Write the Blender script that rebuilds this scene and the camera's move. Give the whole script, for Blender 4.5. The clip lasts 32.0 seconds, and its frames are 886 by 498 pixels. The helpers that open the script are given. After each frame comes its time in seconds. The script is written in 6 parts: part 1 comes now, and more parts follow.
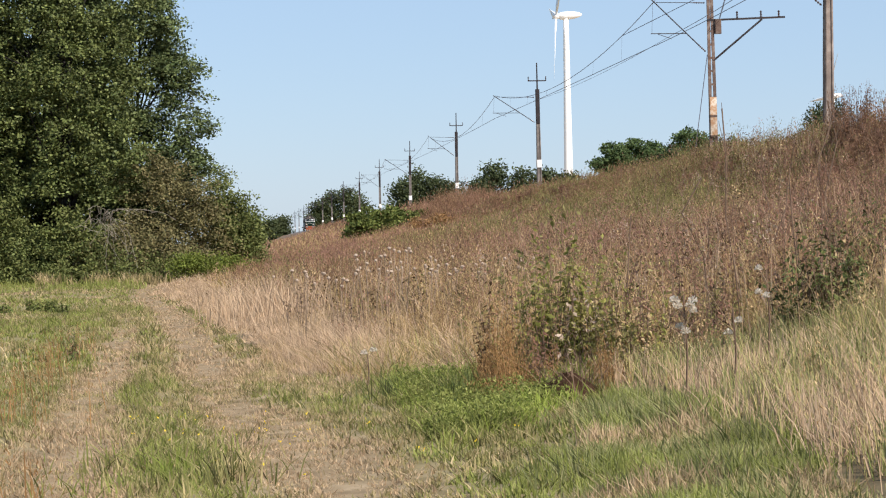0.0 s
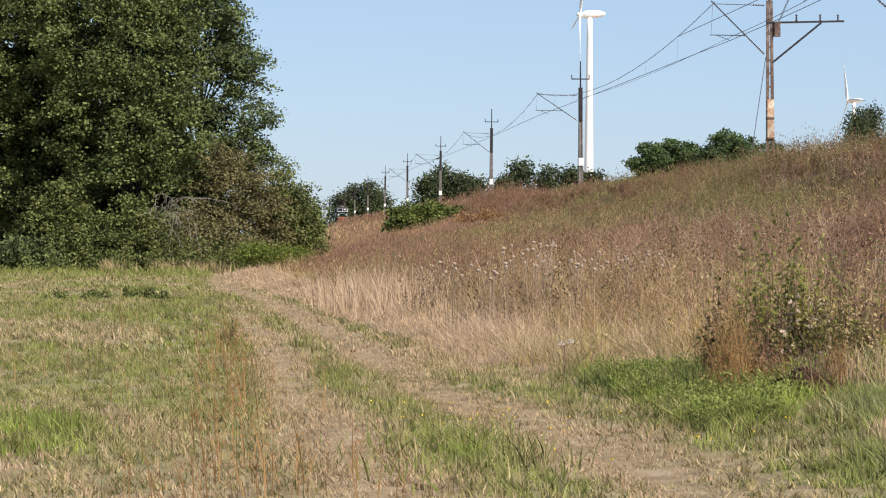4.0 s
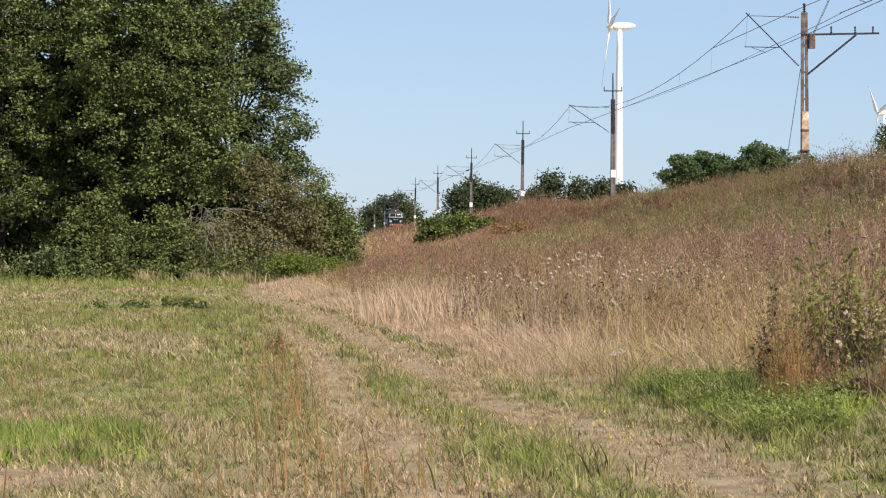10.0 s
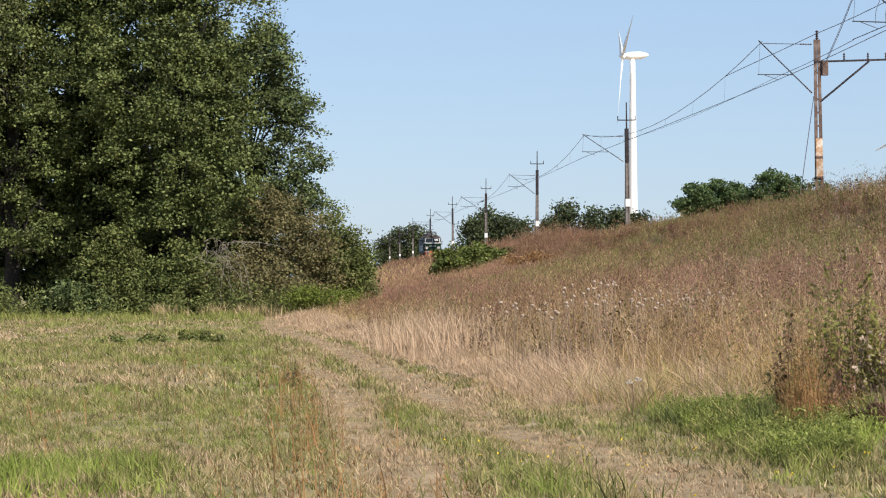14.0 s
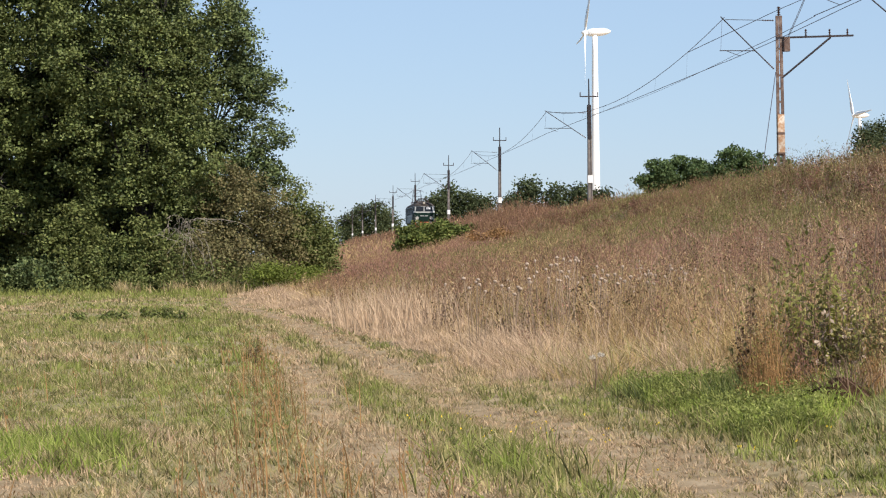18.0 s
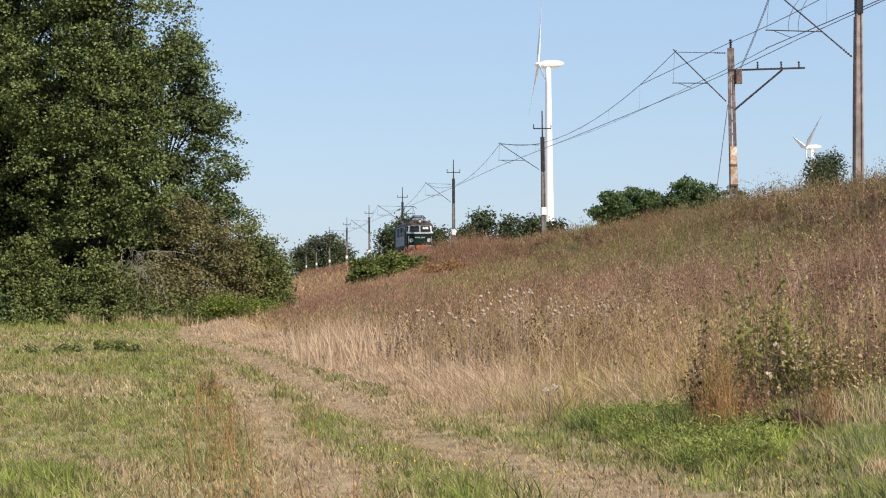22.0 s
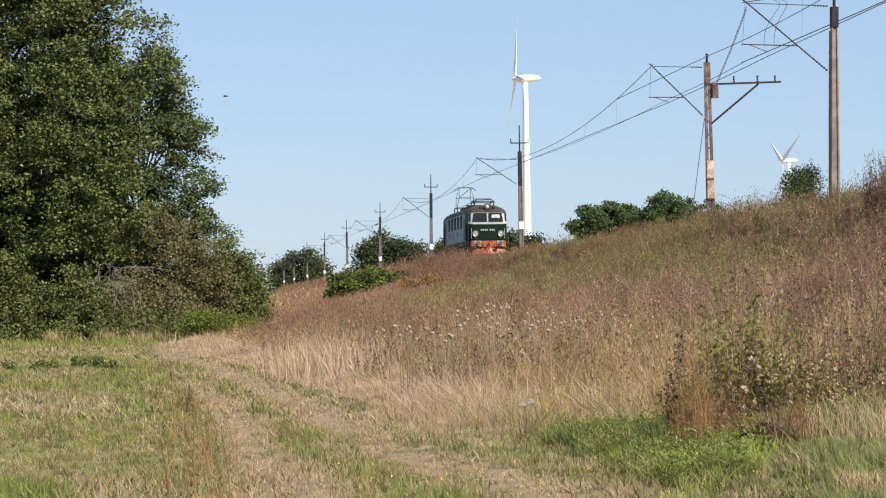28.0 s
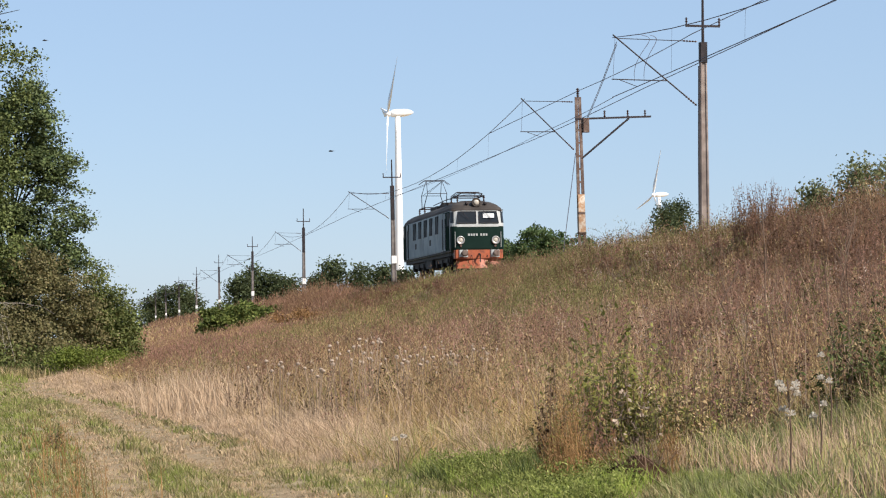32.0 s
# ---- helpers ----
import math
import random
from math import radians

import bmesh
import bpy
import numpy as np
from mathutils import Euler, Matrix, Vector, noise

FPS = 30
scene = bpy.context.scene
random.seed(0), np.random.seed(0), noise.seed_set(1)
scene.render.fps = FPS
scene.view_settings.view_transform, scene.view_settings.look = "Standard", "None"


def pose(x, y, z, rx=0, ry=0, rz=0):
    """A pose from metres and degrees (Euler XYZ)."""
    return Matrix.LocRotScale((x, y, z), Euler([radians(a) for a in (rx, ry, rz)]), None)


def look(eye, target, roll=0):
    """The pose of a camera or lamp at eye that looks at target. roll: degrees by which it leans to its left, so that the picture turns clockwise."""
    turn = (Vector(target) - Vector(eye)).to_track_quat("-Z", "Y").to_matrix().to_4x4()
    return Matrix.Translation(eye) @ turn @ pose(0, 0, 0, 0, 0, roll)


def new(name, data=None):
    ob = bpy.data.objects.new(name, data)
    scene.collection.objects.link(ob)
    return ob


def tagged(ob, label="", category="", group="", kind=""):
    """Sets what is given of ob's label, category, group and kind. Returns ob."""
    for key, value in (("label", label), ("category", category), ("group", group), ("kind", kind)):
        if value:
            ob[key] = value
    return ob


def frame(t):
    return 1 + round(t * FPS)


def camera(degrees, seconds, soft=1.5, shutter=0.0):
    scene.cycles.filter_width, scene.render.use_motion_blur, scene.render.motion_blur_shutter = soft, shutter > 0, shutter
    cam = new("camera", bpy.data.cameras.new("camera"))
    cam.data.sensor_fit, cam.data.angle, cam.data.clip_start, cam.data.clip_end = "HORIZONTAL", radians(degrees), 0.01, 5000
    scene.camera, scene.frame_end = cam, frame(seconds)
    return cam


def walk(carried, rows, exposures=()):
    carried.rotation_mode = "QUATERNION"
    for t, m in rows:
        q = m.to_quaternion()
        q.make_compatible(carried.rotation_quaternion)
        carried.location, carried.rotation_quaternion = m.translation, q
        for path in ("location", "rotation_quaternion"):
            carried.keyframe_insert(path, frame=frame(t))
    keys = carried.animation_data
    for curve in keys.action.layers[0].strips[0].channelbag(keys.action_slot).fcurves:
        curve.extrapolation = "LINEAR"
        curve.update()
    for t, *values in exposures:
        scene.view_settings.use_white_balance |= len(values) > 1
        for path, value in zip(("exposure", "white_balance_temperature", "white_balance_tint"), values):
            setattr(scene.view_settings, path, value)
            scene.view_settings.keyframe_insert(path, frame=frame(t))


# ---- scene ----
cam = camera(22.3, 32.0, soft=1.15)
PATH = [  # seconds, eye, degrees of turn to the right, tilt up, lean
    (0, 2.290, 0.304, 1.644, 5.099, -0.260, -1.029),
    (0.5, 1.933, 0.372, 1.636, 5.502, -0.479, -0.476),
    (1, 1.602, 0.361, 1.590, 4.965, -1.562, -0.987),
    (1.5, 1.334, 0.356, 1.626, 5.227, -1.004, -0.088),
    (2, 1.009, 0.505, 1.612, 4.700, -0.788, -0.268),
    (2.5, 0.734, 0.518, 1.649, 3.588, 0.317, -0.103),
    (4.5, 0.143, -0.023, 1.622, 4.952, -0.494, 0.391),
    (5, 0.048, 0.046, 1.622, 3.862, 0.311, 0.492),
    (5.5, 0.015, 0.055, 1.627, 2.396, 0.744, 0.592),
    (6, -0.006, 0.034, 1.619, 2.084, 0.623, 0.570),
    (6.5, 0.015, 0.063, 1.615, 2.508, 0.567, 0.731),
    (7, 0.008, 0.078, 1.603, 2.685, 0.320, 0.682),
    (7.5, 0.006, 0.087, 1.602, 1.903, -0.432, 0.580),
    (8, -0.002, 0.085, 1.600, 1.850, -0.467, 0.745),
    (8.5, -0.000, 0.067, 1.603, 2.067, 0.002, 0.820),
    (9, 0.006, 0.076, 1.609, 2.820, 0.045, 0.760),
    (9.5, -0.004, 0.077, 1.603, 3.140, -0.196, 0.553),
    (10, 0.001, 0.061, 1.602, 4.004, -0.071, 0.451),
    (10.5, -0.004, 0.040, 1.596, 4.280, 0.093, 0.723),
    (11, -0.023, -0.013, 1.583, 5.168, 0.386, 0.897),
    (11.5, -0.013, -0.006, 1.592, 4.814, 0.444, 0.839),
    (12, -0.022, -0.011, 1.591, 3.762, 0.574, 0.718),
    (12.5, -0.023, -0.016, 1.584, 3.792, 0.350, 0.589),
    (13, -0.008, 0.005, 1.596, 3.595, 0.447, 0.379),
    (13.5, 0.004, 0.007, 1.591, 3.797, 0.706, 0.085),
    (14, -0.002, 0.013, 1.590, 3.612, 0.723, -0.178),
    (14.5, 0.006, 0.042, 1.588, 3.631, 0.746, -0.080),
    (16.5, 0.006, 0.066, 1.586, 3.691, 0.736, -0.224),
    (17, 0.002, 0.052, 1.587, 3.750, 0.781, -0.143),
    (17.5, -0.003, 0.050, 1.585, 4.679, 0.718, -0.199),
    (18, 0.004, 0.055, 1.578, 4.558, 0.129, -0.311),
    (18.5, 0.007, 0.054, 1.583, 4.511, 0.149, -0.359),
    (19, 0.008, 0.053, 1.583, 4.839, 0.279, -0.404),
    (19.5, 0.009, 0.056, 1.584, 4.994, 0.297, -0.451),
    (20, 0.015, 0.055, 1.590, 5.405, 0.654, -0.431),
    (20.5, 0.007, 0.008, 1.587, 5.444, 0.822, -0.412),
    (21, 0.001, -0.013, 1.585, 5.512, 0.785, -0.360),
    (21.5, 0.005, -0.016, 1.582, 5.684, 0.813, -0.334),
    (22, -0.001, -0.032, 1.588, 5.736, 0.932, -0.417),
    (22.5, 0.000, -0.037, 1.587, 5.512, 0.983, -0.422),
    (23, -0.003, -0.042, 1.594, 5.601, 1.002, -0.299),
    (23.5, 0.006, -0.042, 1.584, 6.543, 0.895, -0.364),
    (24, 0.003, -0.033, 1.578, 6.654, 0.526, -0.258),
    (24.5, 0.000, -0.031, 1.582, 6.471, 0.537, -0.042),
    (25, -0.004, -0.033, 1.585, 6.043, 0.695, -0.012),
    (25.5, 0.004, -0.044, 1.582, 6.126, 0.704, -0.076),
    (27.5, 0.010, -0.094, 1.589, 6.168, 1.170, -0.673),
    (28, 0.007, -0.092, 1.595, 6.305, 1.297, -0.624),
    (28.5, 0.010, -0.094, 1.593, 6.371, 1.385, -0.728),
    (29, 0.008, -0.088, 1.589, 6.442, 1.536, -0.721),
    (29.5, 0.013, -0.079, 1.598, 6.704, 1.731, -0.691),
    (30, 0.007, -0.076, 1.588, 6.719, 1.840, -0.720),
    (30.5, -0.001, -0.077, 1.595, 6.956, 2.034, -0.667),
    (31, 0.009, -0.073, 1.598, 7.150, 2.405, -0.666),
    (31.5, 0.023, -0.084, 1.600, 8.113, 2.282, -0.798),
    (32, 0.023, -0.078, 1.600, 9.557, 2.126, -0.896),
]

walk(cam, [(t, pose(x, y, z, 90 + tilt, 0, -turn) @ pose(0, 0, 0, 0, 0, lean)) for t, x, y, z, turn, tilt, lean in PATH],
     exposures=((0, 0.6, 6100, 14), (32, 0.6, 6100, 14)))

# ---- daylight: clear late-summer sky, sun high behind the right shoulder ----
SUN_TURN, SUN_UP = 141.0, 41.0   # degrees clockwise from the track's far end; degrees above the horizon
world = bpy.data.worlds.new("sky")
scene.world = world
world.use_nodes = True
wn = world.node_tree.nodes
sky = wn.new("ShaderNodeTexSky")
sky.sky_type, sky.sun_disc = "NISHITA", False
sky.sun_elevation, sky.sun_rotation = radians(SUN_UP), radians(SUN_TURN)
sky.air_density, sky.dust_density, sky.ozone_density = 1.0, 0.3, 2.0
veil = wn.new("ShaderNodeMix")   # thin even haze over the whole sky
veil.data_type = "RGBA"
veil.inputs[0].default_value = 0.62
veil.inputs[7].default_value = (3.85, 5.22, 6.7, 1)
world.node_tree.links.new(sky.outputs[0], veil.inputs[6])
world.node_tree.links.new(veil.outputs[2], wn["Background"].inputs[0])
wn["Background"].inputs[1].default_value = 0.078
sun = new("sun", bpy.data.lights.new("sun", "SUN"))
sun.data.energy, sun.data.angle, sun.data.color = 4.7, radians(0.5), (1.0, 0.918, 0.785)
sx, sy = math.sin(radians(SUN_TURN)), math.cos(radians(SUN_TURN))
sun.matrix_world = look((sx * 60, sy * 60, 60 * math.tan(radians(SUN_UP))), (0, 0, 0))

# ---- materials ----
MATS = {}


def mat(name, colors, rough=0.6, metal=0.0, scale=4.0, bump=0.0, bump_scale=30.0, by="noise", through_light=0.0, spec=None, big=0.35):
    """Principled material; its colour runs through the given colours by noise, by island or by object, with a second, larger variation."""
    m = bpy.data.materials.new(name)
    m.use_nodes = True
    nt = m.node_tree
    n, l = nt.nodes, nt.links
    b = n["Principled BSDF"]
    ramp = n.new("ShaderNodeValToRGB")
    el = ramp.color_ramp.elements
    k = len(colors)
    while len(el) < k:
        el.new(0.5)
    lo, hi = (0.0, 1.0) if by != "noise" else (0.3, 0.7)
    for i, c in enumerate(colors):
        el[i].position = lo + (hi - lo) * (i / (k - 1) if k > 1 else 0)
        el[i].color = (*c, 1)
    tc = n.new("ShaderNodeTexCoord")
    noi = n.new("ShaderNodeTexNoise")
    noi.inputs["Scale"].default_value = scale
    noi.inputs["Detail"].default_value = 5
    l.new(tc.outputs["Object"], noi.inputs["Vector"])
    if by == "noise":
        l.new(noi.outputs["Fac"], ramp.inputs[0])
    elif by == "island":
        g = n.new("ShaderNodeNewGeometry")
        l.new(g.outputs["Random Per Island"], ramp.inputs[0])
    else:
        g = n.new("ShaderNodeObjectInfo")
        l.new(g.outputs["Random"], ramp.inputs[0])
    # larger stains
    noi2 = n.new("ShaderNodeTexNoise")
    noi2.inputs["Scale"].default_value = scale * 0.17
    noi2.inputs["Detail"].default_value = 3
    l.new(tc.outputs["Object"], noi2.inputs["Vector"])
    mr = n.new("ShaderNodeMapRange")
    mr.inputs[1].default_value, mr.inputs[2].default_value = 0.3, 0.7
    mr.inputs[3].default_value, mr.inputs[4].default_value = 1 - big, 1 + big
    l.new(noi2.outputs["Fac"], mr.inputs[0])
    mul = n.new("ShaderNodeVectorMath")
    mul.operation = "SCALE"
    l.new(ramp.outputs[0], mul.inputs[0])
    l.new(mr.outputs[0], mul.inputs["Scale"])
    l.new(mul.outputs[0], b.inputs["Base Color"])
    b.inputs["Roughness"].default_value = rough
    b.inputs["Metallic"].default_value = metal
    b.inputs["Specular IOR Level"].default_value = spec if spec is not None else 0.12 if through_light else 0.3
    if bump:
        bn = n.new("ShaderNodeTexNoise")
        bn.inputs["Scale"].default_value = bump_scale
        bn.inputs["Detail"].default_value = 6
        l.new(tc.outputs["Object"], bn.inputs["Vector"])
        bp = n.new("ShaderNodeBump")
        bp.inputs["Strength"].default_value = bump
        bp.inputs["Distance"].default_value = 0.05
        l.new(bn.outputs["Fac"], bp.inputs["Height"])
        l.new(bp.outputs[0], b.inputs["Normal"])
    if through_light:
        tr = n.new("ShaderNodeBsdfTranslucent")
        l.new(mul.outputs[0], tr.inputs[0])
        mx = n.new("ShaderNodeMixShader")
        mx.inputs[0].default_value = through_light
        l.new(b.outputs[0], mx.inputs[1])
        l.new(tr.outputs[0], mx.inputs[2])
        l.new(mx.outputs[0], n["Material Output"].inputs[0])
    MATS[name] = m
    return m


def plant(name, colors, scale=0.6, glow=0.3, big=0.35, rough=0.65):
    return mat(name, colors, rough=rough, by="island", through_light=glow, scale=scale, big=big)


MEADOW = plant("meadow grass", [(0.093, 0.097, 0.030), (0.180, 0.173, 0.059), (0.272, 0.239, 0.097), (0.381, 0.305, 0.158)], 14.0, 0.25, 0.45)
OCHRE = plant("yellowed grass", [(0.154, 0.135, 0.050), (0.263, 0.215, 0.097), (0.373, 0.287, 0.149), (0.444, 0.343, 0.197)], 14.0, 0.25, 0.4)
FRESH = plant("fresh green grass", [(0.145, 0.191, 0.030), (0.226, 0.280, 0.050), (0.319, 0.353, 0.086)], 14.0, 0.35, 0.3)
LUSH = plant("lush grass", [(0.151, 0.172, 0.041), (0.216, 0.235, 0.058), (0.301, 0.310, 0.097)], 14.0, 0.35, 0.35)
DRY = plant("dry short grass", [(0.277, 0.193, 0.111), (0.396, 0.281, 0.170), (0.509, 0.376, 0.237), (0.185, 0.148, 0.073)], 14.0, 0.25, 0.32)
STRAW = plant("tall straw", [(0.147, 0.093, 0.042), (0.402, 0.277, 0.132), (0.545, 0.401, 0.214), (0.288, 0.194, 0.088)], 12.0, 0.2, 0.45)
PALE = plant("pale bent grass", [(0.374, 0.259, 0.157), (0.515, 0.367, 0.233), (0.601, 0.441, 0.293), (0.427, 0.293, 0.178)], 10.0, 0.3, 0.3)
GOLD = plant("golden grass", [(0.286, 0.196, 0.074), (0.439, 0.314, 0.129), (0.367, 0.288, 0.101)], 5.0, 0.18, 0.28)
TAN = plant("tan weeds", [(0.298, 0.194, 0.092), (0.420, 0.286, 0.138), (0.522, 0.369, 0.188), (0.364, 0.259, 0.110)], 6.0, 0.45, 0.4)
RUST = plant("rust grass", [(0.246, 0.138, 0.078), (0.289, 0.164, 0.095), (0.246, 0.143, 0.085)], 6.0, 0.5, 0.42)
MAUVE = plant("mauve weeds", [(0.269, 0.147, 0.101), (0.353, 0.198, 0.135), (0.422, 0.243, 0.168), (0.317, 0.182, 0.117)], 6.0, 0.55, 0.42)
OLIVE = plant("olive weeds", [(0.188, 0.173, 0.062), (0.240, 0.218, 0.078), (0.301, 0.260, 0.101)], 6.0, 0.5, 0.4)
COARSE = plant("coarse grey-green grass", [(0.127, 0.140, 0.049), (0.207, 0.217, 0.084), (0.323, 0.304, 0.142)], 10.0, 0.25, 0.35)
REED = plant("reed blades", [(0.32, 0.30, 0.11), (0.42, 0.35, 0.15), (0.22, 0.26, 0.08)], 5.0, 0.18, 0.28)
LEAF_OAK = plant("alder leaves", [(0.041, 0.057, 0.017), (0.096, 0.118, 0.035), (0.160, 0.180, 0.058), (0.119, 0.136, 0.050)], 8.0, 0.12, 0.55, 0.5)
LEAF_ALDER = plant("dark alder leaves", [(0.038, 0.057, 0.021), (0.082, 0.107, 0.039), (0.142, 0.169, 0.066), (0.104, 0.128, 0.049)], 8.0, 0.14, 0.55, 0.5)
LEAF_WILLOW = plant("willow leaves", [(0.10, 0.115, 0.048), (0.15, 0.16, 0.07), (0.19, 0.19, 0.095)], 6.0, 0.25, 0.3)
LEAF_SHRUB = plant("shrub leaves", [(0.086, 0.107, 0.030), (0.127, 0.145, 0.044), (0.184, 0.191, 0.065)], 8.0, 0.22, 0.4)
LEAF_BRAMBLE = plant("bramble leaves", [(0.075, 0.105, 0.025), (0.12, 0.145, 0.035), (0.18, 0.195, 0.055)], 8.0, 0.22, 0.5)
LEAF_LIME = plant("bright shrub leaves", [(0.12, 0.155, 0.026), (0.175, 0.205, 0.04), (0.14, 0.165, 0.03)], 8.0, 0.3, 0.35)
LEAF_FAR = plant("far leaves", [(0.042, 0.056, 0.022), (0.062, 0.078, 0.032), (0.085, 0.098, 0.045)], 2.0, 0.2, 0.4)
LEAF_COPSE = plant("copse leaves", [(0.05, 0.078, 0.026), (0.075, 0.108, 0.038), (0.105, 0.14, 0.055)], 3.0, 0.2, 0.4)
LEAF_DUSK = plant("dusky twig leaves", [(0.121, 0.113, 0.046), (0.172, 0.155, 0.066), (0.230, 0.185, 0.089)], 8.0, 0.25, 0.4)
LEAF_MUGWORT = plant("mugwort leaves", [(0.17, 0.18, 0.042), (0.26, 0.255, 0.065), (0.36, 0.33, 0.095), (0.42, 0.36, 0.16)], 5.0, 0.45, 0.35)
PLUME = plant("rust dock plumes", [(0.265, 0.149, 0.060), (0.356, 0.207, 0.086), (0.196, 0.109, 0.046)], 6.0, 0.3, 0.25)
LEAF_BROWN = plant("withered leaves", [(0.13, 0.08, 0.042), (0.10, 0.065, 0.035), (0.17, 0.105, 0.055)], 0.6, 0.25)
FADED = plant("faded flowers", [(0.42, 0.32, 0.235), (0.54, 0.42, 0.32)], 1.0, 0.3, 0.1)
FLUFF = plant("seed fluff", [(0.66, 0.58, 0.47), (0.76, 0.69, 0.58)], 1.0, 0.5, 0.1)
YELLOW = plant("yellow petals", [(0.75, 0.50, 0.03), (0.80, 0.60, 0.05)], 1.0, 0.2, 0.1)
BARK = mat("bark", [(0.014, 0.012, 0.010), (0.032, 0.027, 0.022)], 0.9, scale=3, bump=0.6, bump_scale=12)
DEADWOOD = mat("dead wood", [(0.32, 0.28, 0.22), (0.19, 0.16, 0.12)], 0.9, scale=3)
STEM = mat("dry stem", [(0.24, 0.17, 0.11), (0.36, 0.26, 0.17)], 0.8, scale=3)
TWIG = mat("brown twigs", [(0.12, 0.075, 0.05), (0.20, 0.13, 0.085)], 0.85, scale=3)
SHADED_SOIL = mat("soil with painted shade", [(0.024, 0.014, 0.008), (0.05, 0.03, 0.018)], 1.0, scale=9, spec=0.0)
CONCRETE = mat("pole concrete", [(0.155, 0.12, 0.10), (0.235, 0.187, 0.158), (0.325, 0.27, 0.228)], 0.9, scale=2.5, bump=0.3)
CONCRETE_DARK = mat("dark pole concrete", [(0.095, 0.082, 0.074), (0.15, 0.13, 0.116), (0.22, 0.192, 0.168)], 0.9, scale=2.5, bump=0.3)
STEEL_DARK = mat("dark steel", [(0.018, 0.015, 0.016), (0.04, 0.03, 0.03)], 0.6, 0.2, scale=5)
STEEL_RUST = mat("rusty steel", [(0.075, 0.05, 0.042), (0.13, 0.085, 0.065), (0.22, 0.175, 0.145)], 0.8, 0.2, scale=3, bump=0.2)
WIRE = mat("wire", [(0.10, 0.09, 0.11), (0.13, 0.12, 0.14)], 0.5, 0.4, scale=1)
CERAMIC = mat("brown ceramic", [(0.05, 0.03, 0.025), (0.07, 0.04, 0.03)], 0.3, scale=5)
BAND = mat("flaking band paint", [(0.52, 0.42, 0.32), (0.36, 0.20, 0.10), (0.58, 0.50, 0.40), (0.38, 0.23, 0.13)], 0.8, scale=3)
PLATE = mat("white plate", [(0.72, 0.70, 0.66), (0.66, 0.64, 0.6)], 0.6, scale=5)
TURBINE = mat("turbine white", [(0.78, 0.78, 0.77), (0.74, 0.74, 0.73)], 0.4, scale=0.1, big=0.04)
BALLAST = mat("ballast", [(0.16, 0.13, 0.11), (0.28, 0.23, 0.19)], 0.95, scale=9, bump=1.0)
RAIL = mat("rail steel", [(0.16, 0.09, 0.06), (0.22, 0.14, 0.10)], 0.5, 0.6, scale=4)
SLEEPER = mat("sleeper concrete", [(0.26, 0.23, 0.20), (0.34, 0.30, 0.26)], 0.9, by="object")
GREEN = mat("dark green paint", [(0.004, 0.014, 0.010), (0.007, 0.020, 0.014)], 0.45, scale=1.5, big=0.2, spec=0.12)
DULL_GREEN = mat("dull dark green paint", [(0.012, 0.026, 0.020), (0.02, 0.036, 0.028)], 0.9, scale=1.5, big=0.2, spec=0.0)
SIDE = mat("weathered grey-green paint", [(0.21, 0.25, 0.26), (0.31, 0.355, 0.365), (0.24, 0.275, 0.28)], 0.7, scale=0.8, big=0.3, spec=0.04)
CREAM = mat("grey-white paint", [(0.33, 0.335, 0.315), (0.43, 0.43, 0.405)], 0.4, scale=2, big=0.15)
ROOF = mat("sooty roof paint", [(0.03, 0.024, 0.02), (0.06, 0.048, 0.039)], 0.8, scale=1.5)
ORANGE = mat("orange beam paint", [(0.30, 0.07, 0.03), (0.37, 0.10, 0.042), (0.17, 0.055, 0.032)], 0.5, scale=3)
BLACK = mat("black grime", [(0.012, 0.012, 0.012), (0.03, 0.026, 0.022)], 0.7, scale=3)
GLASS = mat("cab glass", [(0.015, 0.018, 0.02), (0.02, 0.022, 0.025)], 0.06, scale=1)
SIDE_GLASS = mat("dusty side glass", [(0.02, 0.026, 0.03), (0.035, 0.042, 0.046)], 0.5, scale=2, spec=0.02)
PAPER = mat("white paper", [(0.60, 0.60, 0.58), (0.54, 0.54, 0.53)], 0.8, scale=3, big=0.03)
LENS = mat("lamp glass", [(0.32, 0.28, 0.22), (0.50, 0.45, 0.37)], 0.15, scale=4, big=0.05)
CHROME = mat("lamp ring", [(0.36, 0.34, 0.32), (0.45, 0.43, 0.4)], 0.4, 0.6, scale=3, big=0.05)
BIRD = mat("bird feathers", [(0.03, 0.03, 0.035), (0.06, 0.055, 0.06)], 0.7, scale=20)


